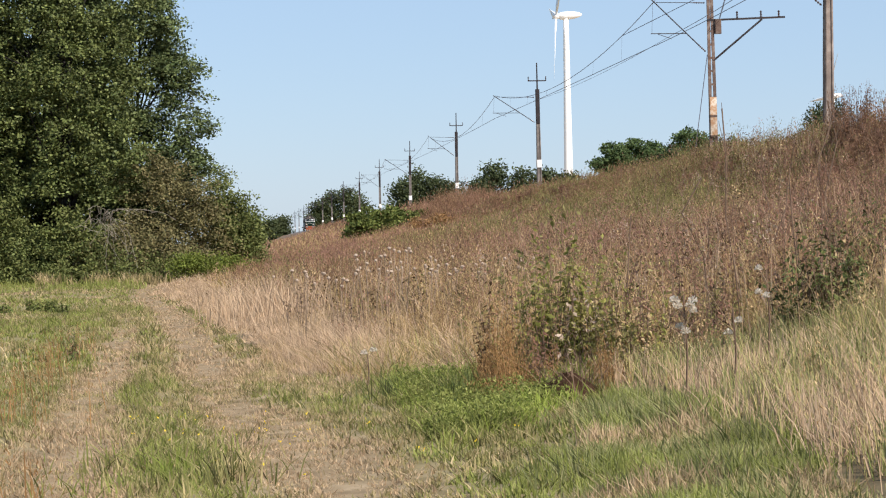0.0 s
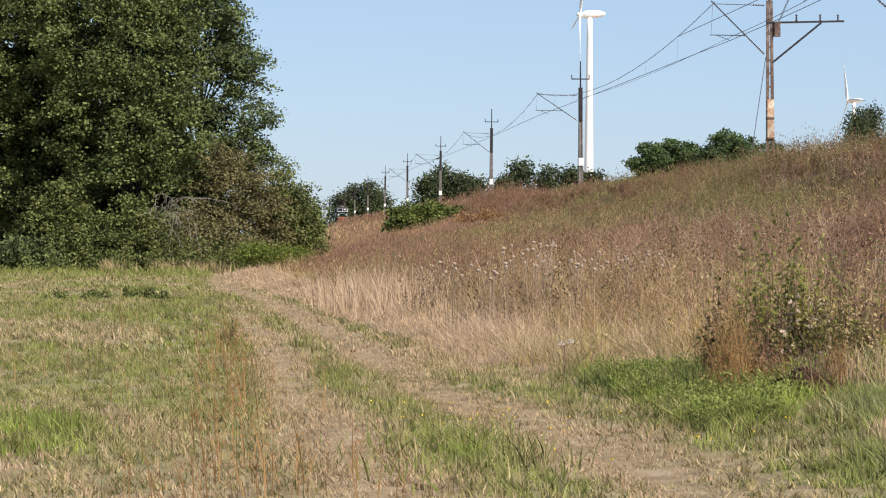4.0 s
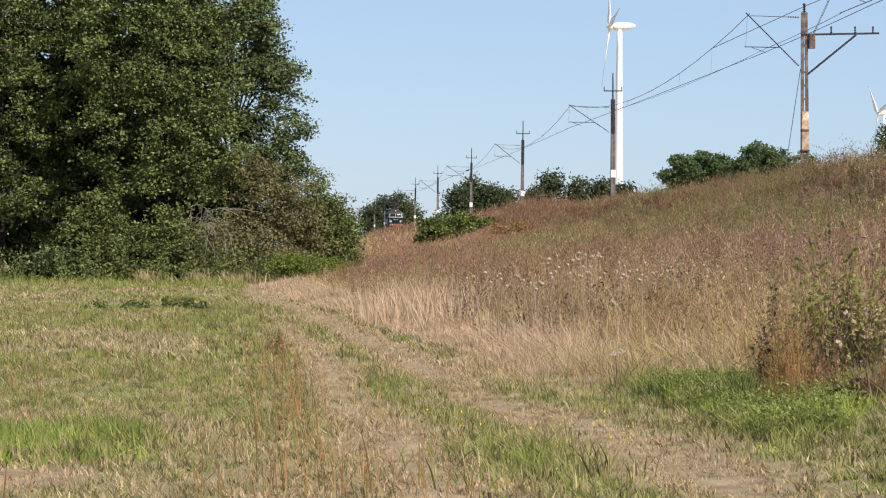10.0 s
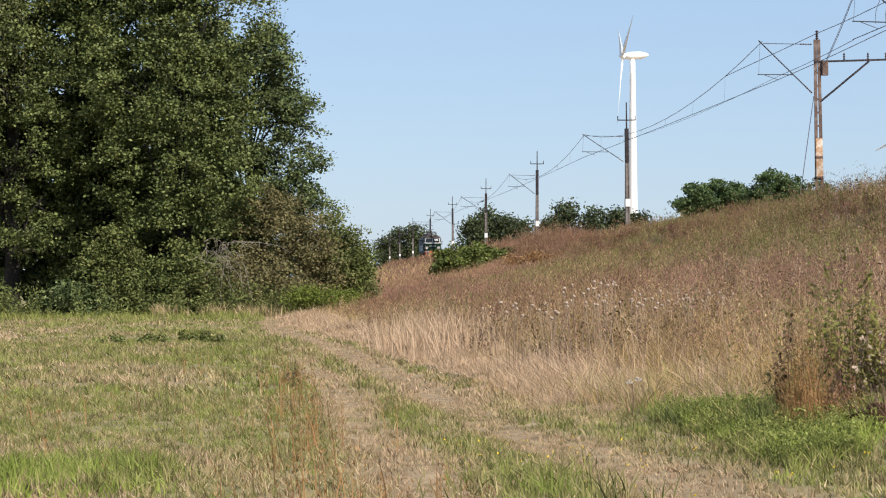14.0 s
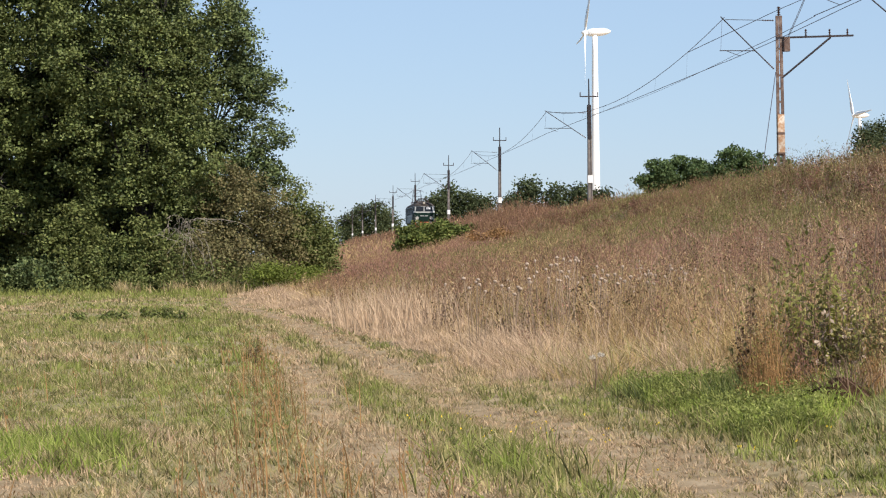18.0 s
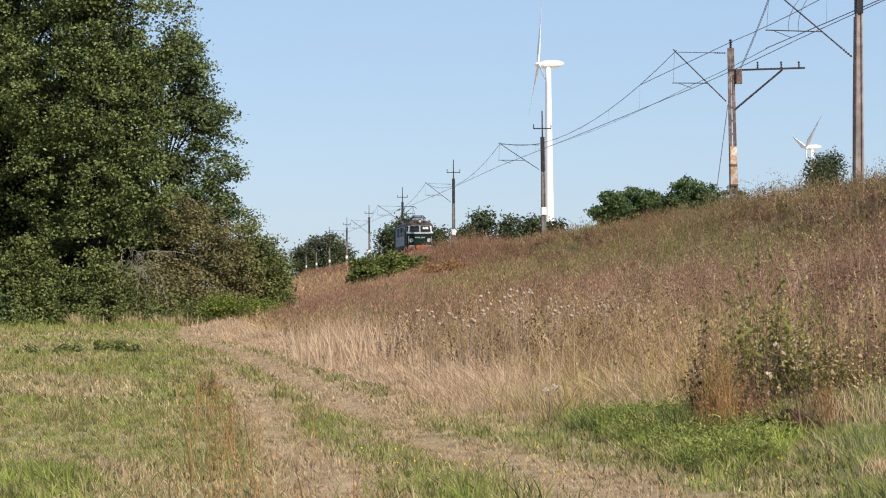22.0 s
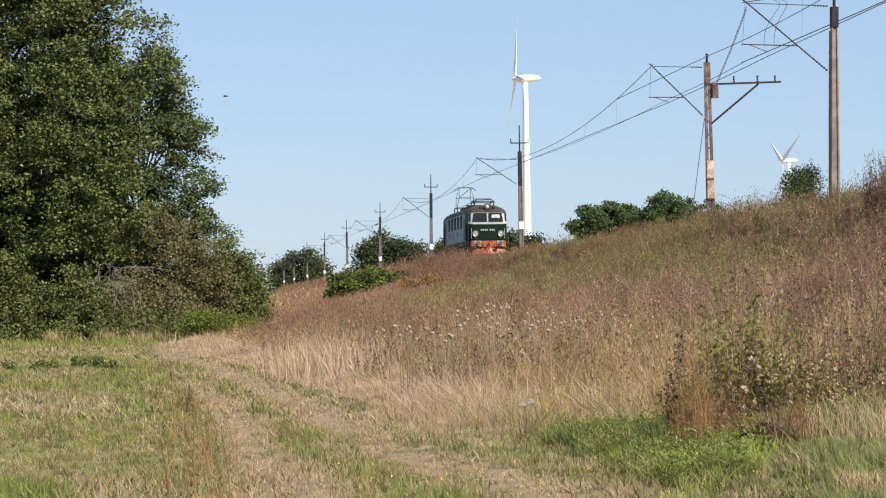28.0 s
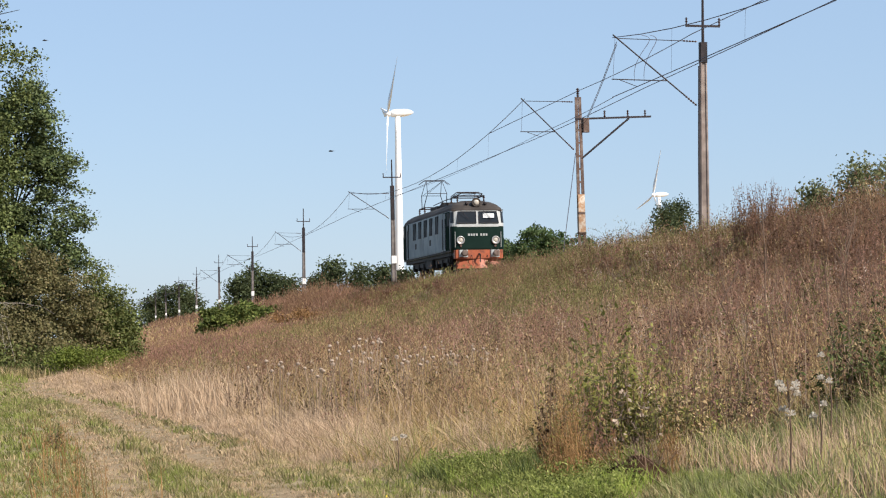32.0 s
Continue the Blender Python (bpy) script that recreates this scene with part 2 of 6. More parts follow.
# ---- shaping helpers ----
class Shape:
    """Collects vertices and faces of one mesh."""

    def __init__(self):
        self.v, self.f = [], []

    def add(self, verts, faces):
        k = len(self.v)
        self.v += [tuple(p) for p in verts]
        self.f += [tuple(i + k for i in q) for q in faces]
        return self

    def box(self, x0, x1, y0, y1, z0, z1, ch=0.0):
        """A box; ch cuts its upright edges."""
        if ch:
            ring = [(x0 + ch, y0), (x1 - ch, y0), (x1, y0 + ch), (x1, y1 - ch), (x1 - ch, y1), (x0 + ch, y1), (x0, y1 - ch), (x0, y0 + ch)]
        else:
            ring = [(x0, y0), (x1, y0), (x1, y1), (x0, y1)]
        n = len(ring)
        vs = [(x, y, z0) for x, y in ring] + [(x, y, z1) for x, y in ring]
        fs = [(i, (i + 1) % n, n + (i + 1) % n, n + i) for i in range(n)] + [tuple(range(n))[::-1], tuple(range(n, 2 * n))]
        return self.add(vs, fs)

    def rod(self, a, b, r0, r1=None, n=8):
        a, b = Vector(a), Vector(b)
        r1 = r0 if r1 is None else r1
        q = (b - a).to_track_quat("Z", "Y")
        vs = []
        for p, r in ((a, r0), (b, r1)):
            for i in range(n):
                w = 2 * math.pi * i / n
                vs.append(p + q @ Vector((r * math.cos(w), r * math.sin(w), 0)))
        fs = [(i, (i + 1) % n, n + (i + 1) % n, n + i) for i in range(n)] + [tuple(range(n))[::-1], tuple(range(n, 2 * n))]
        return self.add(vs, fs)

    def beam(self, a, b, w, h):
        """A square bar from a to b, w across and h high."""
        a, b = Vector(a), Vector(b)
        q = (b - a).to_track_quat("Y", "Z")
        vs = [p + q @ Vector((sx_ * w / 2, 0, sz_ * h / 2)) for p in (a, b) for sx_, sz_ in ((-1, -1), (1, -1), (1, 1), (-1, 1))]
        return self.add(vs, [(0, 1, 5, 4), (1, 2, 6, 5), (2, 3, 7, 6), (3, 0, 4, 7), (3, 2, 1, 0), (4, 5, 6, 7)])

    def path(self, pts, r, n=6):
        """One continuous tube through the points."""
        p = [Vector(q) for q in pts]
        k = len(p)
        vs = []
        for j in range(k):
            d = p[min(j + 1, k - 1)] - p[max(j - 1, 0)]
            q = d.to_track_quat("Z", "Y") if d.length > 1e-9 else Vector((0, 0, 1)).to_track_quat("Z", "Y")
            vs += [p[j] + q @ Vector((r * math.cos(2 * math.pi * i / n), r * math.sin(2 * math.pi * i / n), 0)) for i in range(n)]
        fs = [(j * n + i, j * n + (i + 1) % n, (j + 1) * n + (i + 1) % n, (j + 1) * n + i) for j in range(k - 1) for i in range(n)]
        return self.add(vs, fs + [tuple(range(n))[::-1], tuple(range((k - 1) * n, k * n))])

    def lathe(self, origin, axis, prof, n=16):
        """prof: (distance along axis, radius)."""
        q = Vector(axis).to_track_quat("Z", "Y")
        o = Vector(origin)
        vs = [o + q @ Vector((r * math.cos(2 * math.pi * i / n), r * math.sin(2 * math.pi * i / n), d)) for d, r in prof for i in range(n)]
        fs = [(j * n + i, j * n + (i + 1) % n, (j + 1) * n + (i + 1) % n, (j + 1) * n + i) for j in range(len(prof) - 1) for i in range(n)]
        fs += [tuple(range(n))[::-1], tuple(range((len(prof) - 1) * n, len(prof) * n))]
        return self.add(vs, fs)

    def mesh(self, name, material, smooth=False):
        me = bpy.data.meshes.new(name)
        me.from_pydata(self.v, [], self.f)
        me.materials.append(material)
        if smooth:
            me.polygons.foreach_set("use_smooth", [True] * len(me.polygons))
        me.update()
        return me


def part(name, shape, material, parent=None, label="", smooth=False):
    ob = new(name, shape.mesh(name, material, smooth))
    if parent:
        ob.parent = parent
    if label:
        tagged(ob, label)
    return ob


def base(name, m, label, category, group="", kind=""):
    ob = new(name)
    ob.empty_display_size = 0.2
    ob.matrix_world = m
    return tagged(ob, label, category, group, kind)


def tri_mesh(name, verts, tris, material, smooth=False):
    """A mesh object from arrays: verts (n, 3), tris (m, 3)."""
    me = bpy.data.meshes.new(name)
    verts, tris = np.asarray(verts, np.float32), np.asarray(tris, np.int32)
    me.vertices.add(len(verts))
    me.vertices.foreach_set("co", verts.ravel())
    me.loops.add(tris.size)
    me.loops.foreach_set("vertex_index", tris.ravel())
    me.polygons.add(len(tris))
    me.polygons.foreach_set("loop_start", np.arange(0, tris.size, 3, dtype=np.int32))
    me.polygons.foreach_set("loop_total", np.full(len(tris), 3, np.int32))
    me.materials.append(material)
    me.update(calc_edges=True)
    if smooth:
        me.polygons.foreach_set("use_smooth", np.ones(len(tris), bool))
    return new(name, me)


RNG = np.random.default_rng(7)


def vnoise(x, y, size, seed=0):
    """Smooth noise from 0 to 1 over the plan, with bumps about size metres across."""
    x, y = np.asarray(x, float) / size + seed * 17.3, np.asarray(y, float) / size + seed * 5.7
    ix, iy = np.floor(x), np.floor(y)
    fx, fy = x - ix, y - iy
    fx, fy = fx * fx * (3 - 2 * fx), fy * fy * (3 - 2 * fy)

    def h(a, b):
        s = np.sin(a * 127.1 + b * 311.7 + seed * 74.7) * 43758.5453
        return s - np.floor(s)
    return (h(ix, iy) * (1 - fx) + h(ix + 1, iy) * fx) * (1 - fy) + (h(ix, iy + 1) * (1 - fx) + h(ix + 1, iy + 1) * fx) * fy


def smooth(a, b, v):
    t = np.clip((v - a) / (b - a), 0, 1)
    return t * t * (3 - 2 * t)


# ---- the lie of the land ----
TRACK_X, POLE_X, RAIL_Z = 22.4, 25.6, 4.9
POLE_Y = [88.0, 109.7] + [175.2 + 68 * i for i in range(13)]


def edge(y):
    """Where the mown meadow ends and the tall dry grass begins."""
    return np.interp(y, [10, 15, 18, 22, 25, 30, 42.6, 55, 76, 95, 130], [5.3, 5.5, 5.65, 4.95, 3.4, 2.65, 1.8, 0.9, -0.6, -1.3, -1.5])


def height(x, y):
    """The ground's height: flat meadow, railway bank, far fields."""
    x, y = np.asarray(x, float), np.asarray(y, float)
    left = sum(np.interp(x + d, [2.5, 4, 6, 8, 10, 12, 14, 15.5, 17, 18.2, 19], [0, 0.08, 0.36, 0.72, 1.05, 1.42, 1.95, 2.6, 3.4, 4.0, 4.2]) for d in (-0.5, 0, 0.5)) / 3
    right = 4.2 - 3.4 * smooth(29, 38, x)
    bank = np.where(x < 24, left, right)
    bump = 0.25 * (vnoise(x, y, 6, 3) - 0.5) * smooth(6, 9, x) * (1 - smooth(17.5, 19, x))
    fine = 0.05 * (vnoise(x, y, 1.3, 1) - 0.5) + 0.06 * (vnoise(x, y, 4, 2) - 0.5)
    far = 8.5 * smooth(560, 760, y) * smooth(30, 70, x) * (1 - smooth(110, 260, x)) + 5.0 * smooth(300, 1200, y) * smooth(40, 120, x)
    ruts = -0.05 * np.exp(-((x - rut(y, 0)) / 0.3) ** 2) - 0.05 * np.exp(-((x - rut(y, 1)) / 0.3) ** 2)
    return bank + bump + fine + far + np.where(y < 90, ruts, 0)


def rut(y, which):
    if which == 0:
        return np.interp(y, [10, 17.2, 25.2, 33.7, 52, 72, 95], [1.3, 0.97, 0.6, 0.42, -0.3, -1.15, -2.2])
    return np.interp(y, [10, 18.5, 25.4, 38.7, 52, 72, 95], [3.4, 2.66, 1.95, 1.35, 0.65, -0.75, -1.7])


def dryness(x, y):
    """0 lush to 1 parched, over the meadow."""
    a = np.exp(-((x - rut(y, 0)) / (0.36 + 0.2 * smooth(24, 17, y))) ** 4) * (0.5 + 0.6 * vnoise(x, y, 0.9, 4)) * smooth(60, 36, y) + np.exp(-((x - rut(y, 1)) / (0.42 + 0.22 * smooth(24, 17, y))) ** 4) * (0.55 + 0.55 * vnoise(x, y, 0.7, 5))
    b = 0.42 * smooth(0.4, 0.9, 0.4 * vnoise(x, y * 0.5, 1.8, 6) + 0.6 * vnoise(x, y * 0.6, 0.8, 7))
    c = 0.5 * smooth(0.6, 0.0, np.abs(x - edge(y) + 0.5)) * smooth(22, 26, y)
    d = np.exp(-((x + 2.0) / 0.6) ** 2 - ((y - 15.6) / 0.7) ** 2)
    return np.clip(np.maximum(a, b) + c + d, 0, 1)


def lushness(x, y):
    """The bright green patches."""
    ragged = 0.3 * (vnoise(x, y, 0.5, 45) - 0.5)
    p = smooth(-0.12, 0.15, x - np.interp(y, [16, 17.2, 20, 24.5], [4.05, 3.72, 3.78, 3.75]) - ragged) * smooth(0.25, -0.1, x - 4.1 - 0.4 * (y - 17.2) - ragged) * smooth(16.6, 17.5, y)
    q = 1.3 * np.exp(-((x + 1.75) / 0.7) ** 4 - ((y - 18.0) / 1.3) ** 4) + 0.5 * np.exp(-((x - 1.75) / 0.5) ** 2 - ((y - 16.2) / 1.6) ** 2)
    return np.clip(p * smooth(24.6, 23.4, y + 0.6 * np.sin(x * 3)) + q, 0, 1)


def coarseness(x, y):
    """The coarse grey-green grass between the damp patch and the tall dry grass."""
    return smooth(-0.1, 0.3, x - 0.6 * (vnoise(x, y, 0.7, 56) - 0.5) - np.interp(y, [12, 14.5, 17.2, 21], [3.75, 4.2, 4.7, 5.8])) * smooth(0.25, -0.15, x - edge(y) + 0.5 * (vnoise(x, y, 0.6, 52) - 0.5)) * smooth(20.9, 19.9, y)


def ground_material():
    m = bpy.data.materials.new("meadow ground")
    m.use_nodes = True
    n, l = m.node_tree.nodes, m.node_tree.links
    b = n["Principled BSDF"]
    b.inputs["Roughness"].default_value = 0.95
    b.inputs["Specular IOR Level"].default_value = 0.1
    tc = n.new("ShaderNodeTexCoord")

    def ramp(scale, cols, detail=6):
        t = n.new("ShaderNodeTexNoise")
        t.inputs["Scale"].default_value, t.inputs["Detail"].default_value = scale, detail
        l.new(tc.outputs["Object"], t.inputs["Vector"])
        r = n.new("ShaderNodeValToRGB")
        e = r.color_ramp.elements
        while len(e) < len(cols):
            e.new(0.5)
        for i, c in enumerate(cols):
            e[i].position, e[i].color = 0.3 + 0.4 * i / (len(cols) - 1), (*c, 1)
        l.new(t.outputs["Fac"], r.inputs[0])
        return r.outputs[0]

    def mix(fac, a, c):
        x = n.new("ShaderNodeMix")
        x.data_type = "RGBA"
        l.new(fac, x.inputs[0])
        l.new(a, x.inputs[6])
        l.new(c, x.inputs[7])
        return x.outputs[2]

    def attr(name):
        a = n.new("ShaderNodeAttribute")
        a.attribute_name = name
        return a.outputs["Fac"]
    green = ramp(1.6, [(0.115, 0.125, 0.045), (0.195, 0.18, 0.08), (0.28, 0.225, 0.115)])
    dry = ramp(3.5, [(0.16, 0.115, 0.066), (0.25, 0.182, 0.106), (0.33, 0.248, 0.153)])
    # brown litter, darkened further to paint the shade between tall stalks
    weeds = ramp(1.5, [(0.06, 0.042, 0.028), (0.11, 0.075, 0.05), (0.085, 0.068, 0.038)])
    litter = ramp(0.6, [(0.19, 0.125, 0.085), (0.25, 0.168, 0.115), (0.20, 0.16, 0.085)])
    field = ramp(0.05, [(0.40, 0.28, 0.14), (0.46, 0.33, 0.18)])
    col = mix(attr("dry"), green, dry)
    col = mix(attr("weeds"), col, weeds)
    col = mix(attr("litter"), col, litter)
    col = mix(attr("field"), col, field)
    l.new(col, b.inputs["Base Color"])
    bn = n.new("ShaderNodeTexNoise")
    bn.inputs["Scale"].default_value, bn.inputs["Detail"].default_value = 22, 8
    l.new(tc.outputs["Object"], bn.inputs["Vector"])
    bp = n.new("ShaderNodeBump")
    bp.inputs["Strength"].default_value, bp.inputs["Distance"].default_value = 0.5, 0.03
    l.new(bn.outputs["Fac"], bp.inputs["Height"])
    l.new(bp.outputs[0], b.inputs["Normal"])
    return m


def build_ground():
    def steps(lo, a, b, hi, d, grow=1.16):
        mid = list(np.arange(a, b, d))
        out, s = [], d
        p = a
        while p > lo:
            s *= grow
            p -= s
            out.append(p)
        right, s, p = [], d, mid[-1]
        while p < hi:
            s *= grow
            p += s
            right.append(p)
        return np.array(out[::-1] + mid + right)
    xs, ys = steps(-3500, -20, 40, 3500, 0.4), steps(-600, 8, 110, 4200, 0.55, 1.07)
    gx, gy = np.meshgrid(xs, ys)
    gz = height(gx, gy)
    v = np.stack([gx, gy, gz], -1).reshape(-1, 3)
    nx, ny = len(xs), len(ys)
    i = (np.arange(ny - 1)[:, None] * nx + np.arange(nx - 1)[None]).ravel()
    tris = np.concatenate([np.stack([i, i + 1, i + nx + 1], 1), np.stack([i, i + nx + 1, i + nx], 1)])
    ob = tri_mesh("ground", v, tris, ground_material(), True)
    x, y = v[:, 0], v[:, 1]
    # "weeds" masks where the tall grass's shade is painted into the ground
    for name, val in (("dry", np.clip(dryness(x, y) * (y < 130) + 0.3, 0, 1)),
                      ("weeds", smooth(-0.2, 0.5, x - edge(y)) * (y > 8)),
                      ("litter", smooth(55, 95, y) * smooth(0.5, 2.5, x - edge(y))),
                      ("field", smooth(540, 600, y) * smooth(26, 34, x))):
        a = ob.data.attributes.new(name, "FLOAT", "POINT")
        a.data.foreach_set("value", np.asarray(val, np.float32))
    return tagged(ob, "mown meadow, cart ruts and grassy railway bank", "ground", kind="structure")


build_ground()


# ---- railway: bed, rails, sleepers ----
def build_track():
    y0, y1 = 30.0, 1150.0
    prof = [(-2.2, 4.16), (-1.75, 4.55), (-1.4, 4.68), (1.4, 4.68), (1.75, 4.55), (2.2, 4.16)]
    s = Shape()
    k = len(prof)
    for j in range(57):
        yy = y0 + (y1 - y0) * j / 56
        s.v += [(TRACK_X + a, yy, z) for a, z in prof]
    for j in range(56):
        s.f += [(j * k + i, j * k + i + 1, (j + 1) * k + i + 1, (j + 1) * k + i) for i in range(k - 1)]
    tagged(part("track_bed", s, BALLAST), "grey-brown ballast bed on the railway bank", "track bed", kind="structure")
    s = Shape()
    y = y0 + 0.3
    while y < 420:
        s.box(TRACK_X - 1.25, TRACK_X + 1.25, y - 0.12, y + 0.12, 4.62, 4.745)
        y += 0.65
    tagged(part("sleepers", s, SLEEPER), "weathered concrete sleepers in the ballast", "sleepers", kind="stuff")
    for sgn in (-1, 1):
        x = TRACK_X + sgn * 0.7525
        s = Shape().box(x - 0.07, x + 0.07, y0, y1, 4.735, 4.755).box(x - 0.012, x + 0.012, y0, y1, 4.75, 4.87).box(x - 0.036, x + 0.036, y0, y1, 4.862, RAIL_Z)
        tagged(part("rail", s, RAIL), "rust-brown steel rail on concrete sleepers", "rail", "rails of the track", "structure")


build_track()


# ---- poles of the overhead line ----
def insulator(s, a, b, r=0.05, ribs=4):
    a, b = Vector(a), Vector(b)
    d = (b - a)
    length = d.length
    prof = [(0, r * 0.4)]
    for i in range(ribs):
        t = (i + 0.5) / ribs * length
        prof += [(t - length * 0.06, r * 0.45), (t, r), (t + length * 0.06, r * 0.45)]
    prof.append((length, r * 0.4))
    s.lathe(a, d, prof, 8)


def cantilever(pole, z, reach, tip_z):
    """Bracket over the track: diagonal tube, top tie, registration arm; z is the ground's height under the pole."""
    lo = 10.65 - z
    hi = tip_z - z
    a, tip = Vector((-0.28, 0, lo)), Vector((-reach, 0, hi))
    br = part("bracket", Shape().rod(a + (tip - a) * 0.13, tip + (tip - a) * 0.03, 0.03), STEEL_DARK, pole, "slanting steel tube of the bracket")
    s = Shape()
    insulator(s, a, a + (tip - a) * 0.14, 0.055, 5)
    part("insulator", s, CERAMIC, br, "brown ribbed insulator")
    top = hi - 0.12
    s = Shape().rod((-0.85, 0, top), (-reach + 0.15, 0, top + 0.05), 0.016)
    part("tie_rod", s, STEEL_DARK, br)
    s = Shape()
    insulator(s, (-0.25, 0, top - 0.02), (-0.85, 0, top), 0.045, 5)
    part("insulator", s, CERAMIC, br, "brown ribbed insulator")
    u = 0.36
    p = a + (tip - a) * u
    s = Shape().rod(p, (-reach - 0.15, 0, p.z + 0.03), 0.022).rod((-reach + 0.2, 0, p.z), (-reach + 0.9, 0.0, p.z - 0.25), 0.014)
    part("registration_arm", s, STEEL_DARK, br)
    part("drop_wire", Shape().rod(tip, (-reach - 0.1, 0, p.z), 0.008, 0.008, 5), WIRE, br)


def mast(pole, h, w0, w1, material):
    """Tapered concrete mast with a sunk web on two faces."""
    s = Shape()
    n = 9
    for j in range(n):
        t = j / (n - 1)
        w, d = w0 + (w1 - w0) * t, (w0 + (w1 - w0) * t) * 0.8
        c, g = w * 0.12, w * 0.28
        ring = [(-w / 2 + c, -d / 2), (-g, -d / 2), (-g + 0.02, -d / 2 + 0.05), (g - 0.02, -d / 2 + 0.05), (g, -d / 2), (w / 2 - c, -d / 2), (w / 2, -d / 2 + c), (w / 2, d / 2 - c),
                (w / 2 - c, d / 2), (-w / 2 + c, d / 2), (-w / 2, d / 2 - c), (-w / 2, -d / 2 + c)]
        s.v += [(x, y, h * t) for x, y in ring]
    k = 12
    s.f += [(j * k + i, j * k + (i + 1) % k, (j + 1) * k + (i + 1) % k, (j + 1) * k + i) for j in range(n - 1) for i in range(k)]
    s.f.append(tuple(range((n - 1) * k, n * k)))
    return part("mast", s, material, pole)


def line_pole(y, reach, tip_z, lean=0.0, plate=True):
    z = 4.1
    pole = base("catenary_pole", pose(POLE_X, y, z, 0, lean, 0), "weathered concrete catenary pole with a steel crossarm beside the track", "catenary pole", "catenary poles along the track")
    h = 13.15 - z
    mast(pole, h, 0.42, 0.27, CONCRETE if y < 150 else CONCRETE_DARK)
    # dark top section, longer on the far poles
    part("pole_cap", Shape().box(-0.155, 0.155, -0.135, 0.135, h - (0.75 if y < 150 else 2.6), h + 0.08, 0.03), STEEL_DARK, pole, "dark top section of the pole")
    rod = part("top_rod", Shape().rod((0, 0, h), (0, 0, 15.3 - z), 0.065, 0.045), STEEL_DARK, pole)
    part("crossarm", Shape().beam((-0.72, 0, 13.9 - z), (0.72, 0, 13.9 - z), 0.08, 0.085), STEEL_DARK, rod)
    for sgn in (-1, 1):
        s = Shape()
        insulator(s, (sgn * 0.69, 0, 13.9 - z), (sgn * 0.69, 0, 14.24 - z), 0.07, 3)
        part("insulator", s, CERAMIC, rod, "dark upright insulator")
    if plate:
        part("paint_band", Shape().box(-0.215, 0.215, -0.18, 0.18, 3.0, 3.6, 0.05), PLATE, pole, "white painted band")
    if y < 100:
        part("earth_cable", Shape().path([(-0.21, -0.1, h - 0.9), (-0.25, -0.12, h * 0.5), (-0.26, -0.14, 0.2)], 0.028, 6), STEEL_DARK, pole, "dark cable down the pole")
    cantilever(pole, z, reach, tip_z)
    return pole


def switch_pole(y, reach, tip_z):
    """Twin-legged steel pole with a switch arm away from the track."""
    z = 4.1
    pole = base("switch_pole", pose(POLE_X, y, z, 0, -0.7, 0), "rusty twin-legged steel pole with a long switch arm", "catenary pole", "catenary poles along the track")
    h = 13.3 - z
    for sgn in (-1, 1):
        part("leg", Shape().beam((sgn * 0.15, 0, -0.3), (sgn * 0.085, 0, h), 0.075, 0.15), STEEL_RUST, pole)
    for i in range(14):
        t = (i + 0.5) / 14
        w = 0.15 - 0.065 * t
        part("batten", Shape().box(-w, w, -0.03, 0.03, h * t - 0.05, h * t + 0.05), STEEL_RUST, pole)
    part("paint_band", Shape().box(-0.18, 0.18, -0.12, 0.12, 2.4, 4.3, 0.03), BAND, pole, "flaking white and orange paint band")
    part("clamp", Shape().box(-0.195, 0.195, -0.13, 0.13, 2.35, 2.42, 0.03), STEEL_RUST, pole)
    part("clamp", Shape().box(-0.19, 0.19, -0.128, 0.128, 3.3, 3.42, 0.03), STEEL_RUST, pole)
    s = Shape()
    insulator(s, (0, 0, h), (0, 0, h + 0.45), 0.11, 4)
    part("insulator", s, CERAMIC, pole, "dark top insulator")
    za = 12.2 - z
    arm = part("switch_arm", Shape().beam((-0.15, 0, za), (3.75, 0, za + 0.08), 0.11, 0.09), STEEL_DARK, pole)
    part("strut", Shape().rod((0.1, 0, za - 2.0), (2.6, 0, za), 0.05), STEEL_DARK, arm)
    for x in (1.35, 2.55, 3.45):
        s = Shape()
        insulator(s, (x, 0, za + 0.06), (x, 0, za + 0.42), 0.08, 3)
        part("insulator", s, CERAMIC, arm, "dark upright insulator")
    part("switch_box", Shape().box(0.2, 0.52, -0.16, 0.16, za - 0.68, za + 0.02, 0.03), STEEL_RUST, pole, "rust-brown switch box")
    cantilever(pole, z, reach, tip_z)
    part("stay_wire", Shape().rod((-0.2, 0, 10.5 - z), (-1.25, -0.3, 0.1), 0.018, 0.018, 6), WIRE, pole, "thin slanting stay wire")
    return pole


REACH = [3.67, 2.84] + [3.4, 3.0] * 7
TIPZ = [13.4, 13.2] + [12.75] * 13
for i, y in enumerate(POLE_Y):
    if i == 1:
        switch_pole(y, REACH[i], TIPZ[i])
    else:
        line_pole(y, REACH[i], TIPZ[i], (0.7, 0, -0.4, 0.2, 0.3, -0.2)[i % 6], i > 0)


# ---- wires ----
def hung(a, b, sag, n=14):
    a, b = Vector(a), Vector(b)
    return [a + (b - a) * (i / n) - Vector((0, 0, sag * 4 * (i / n) * (1 - i / n))) for i in range(n + 1)]


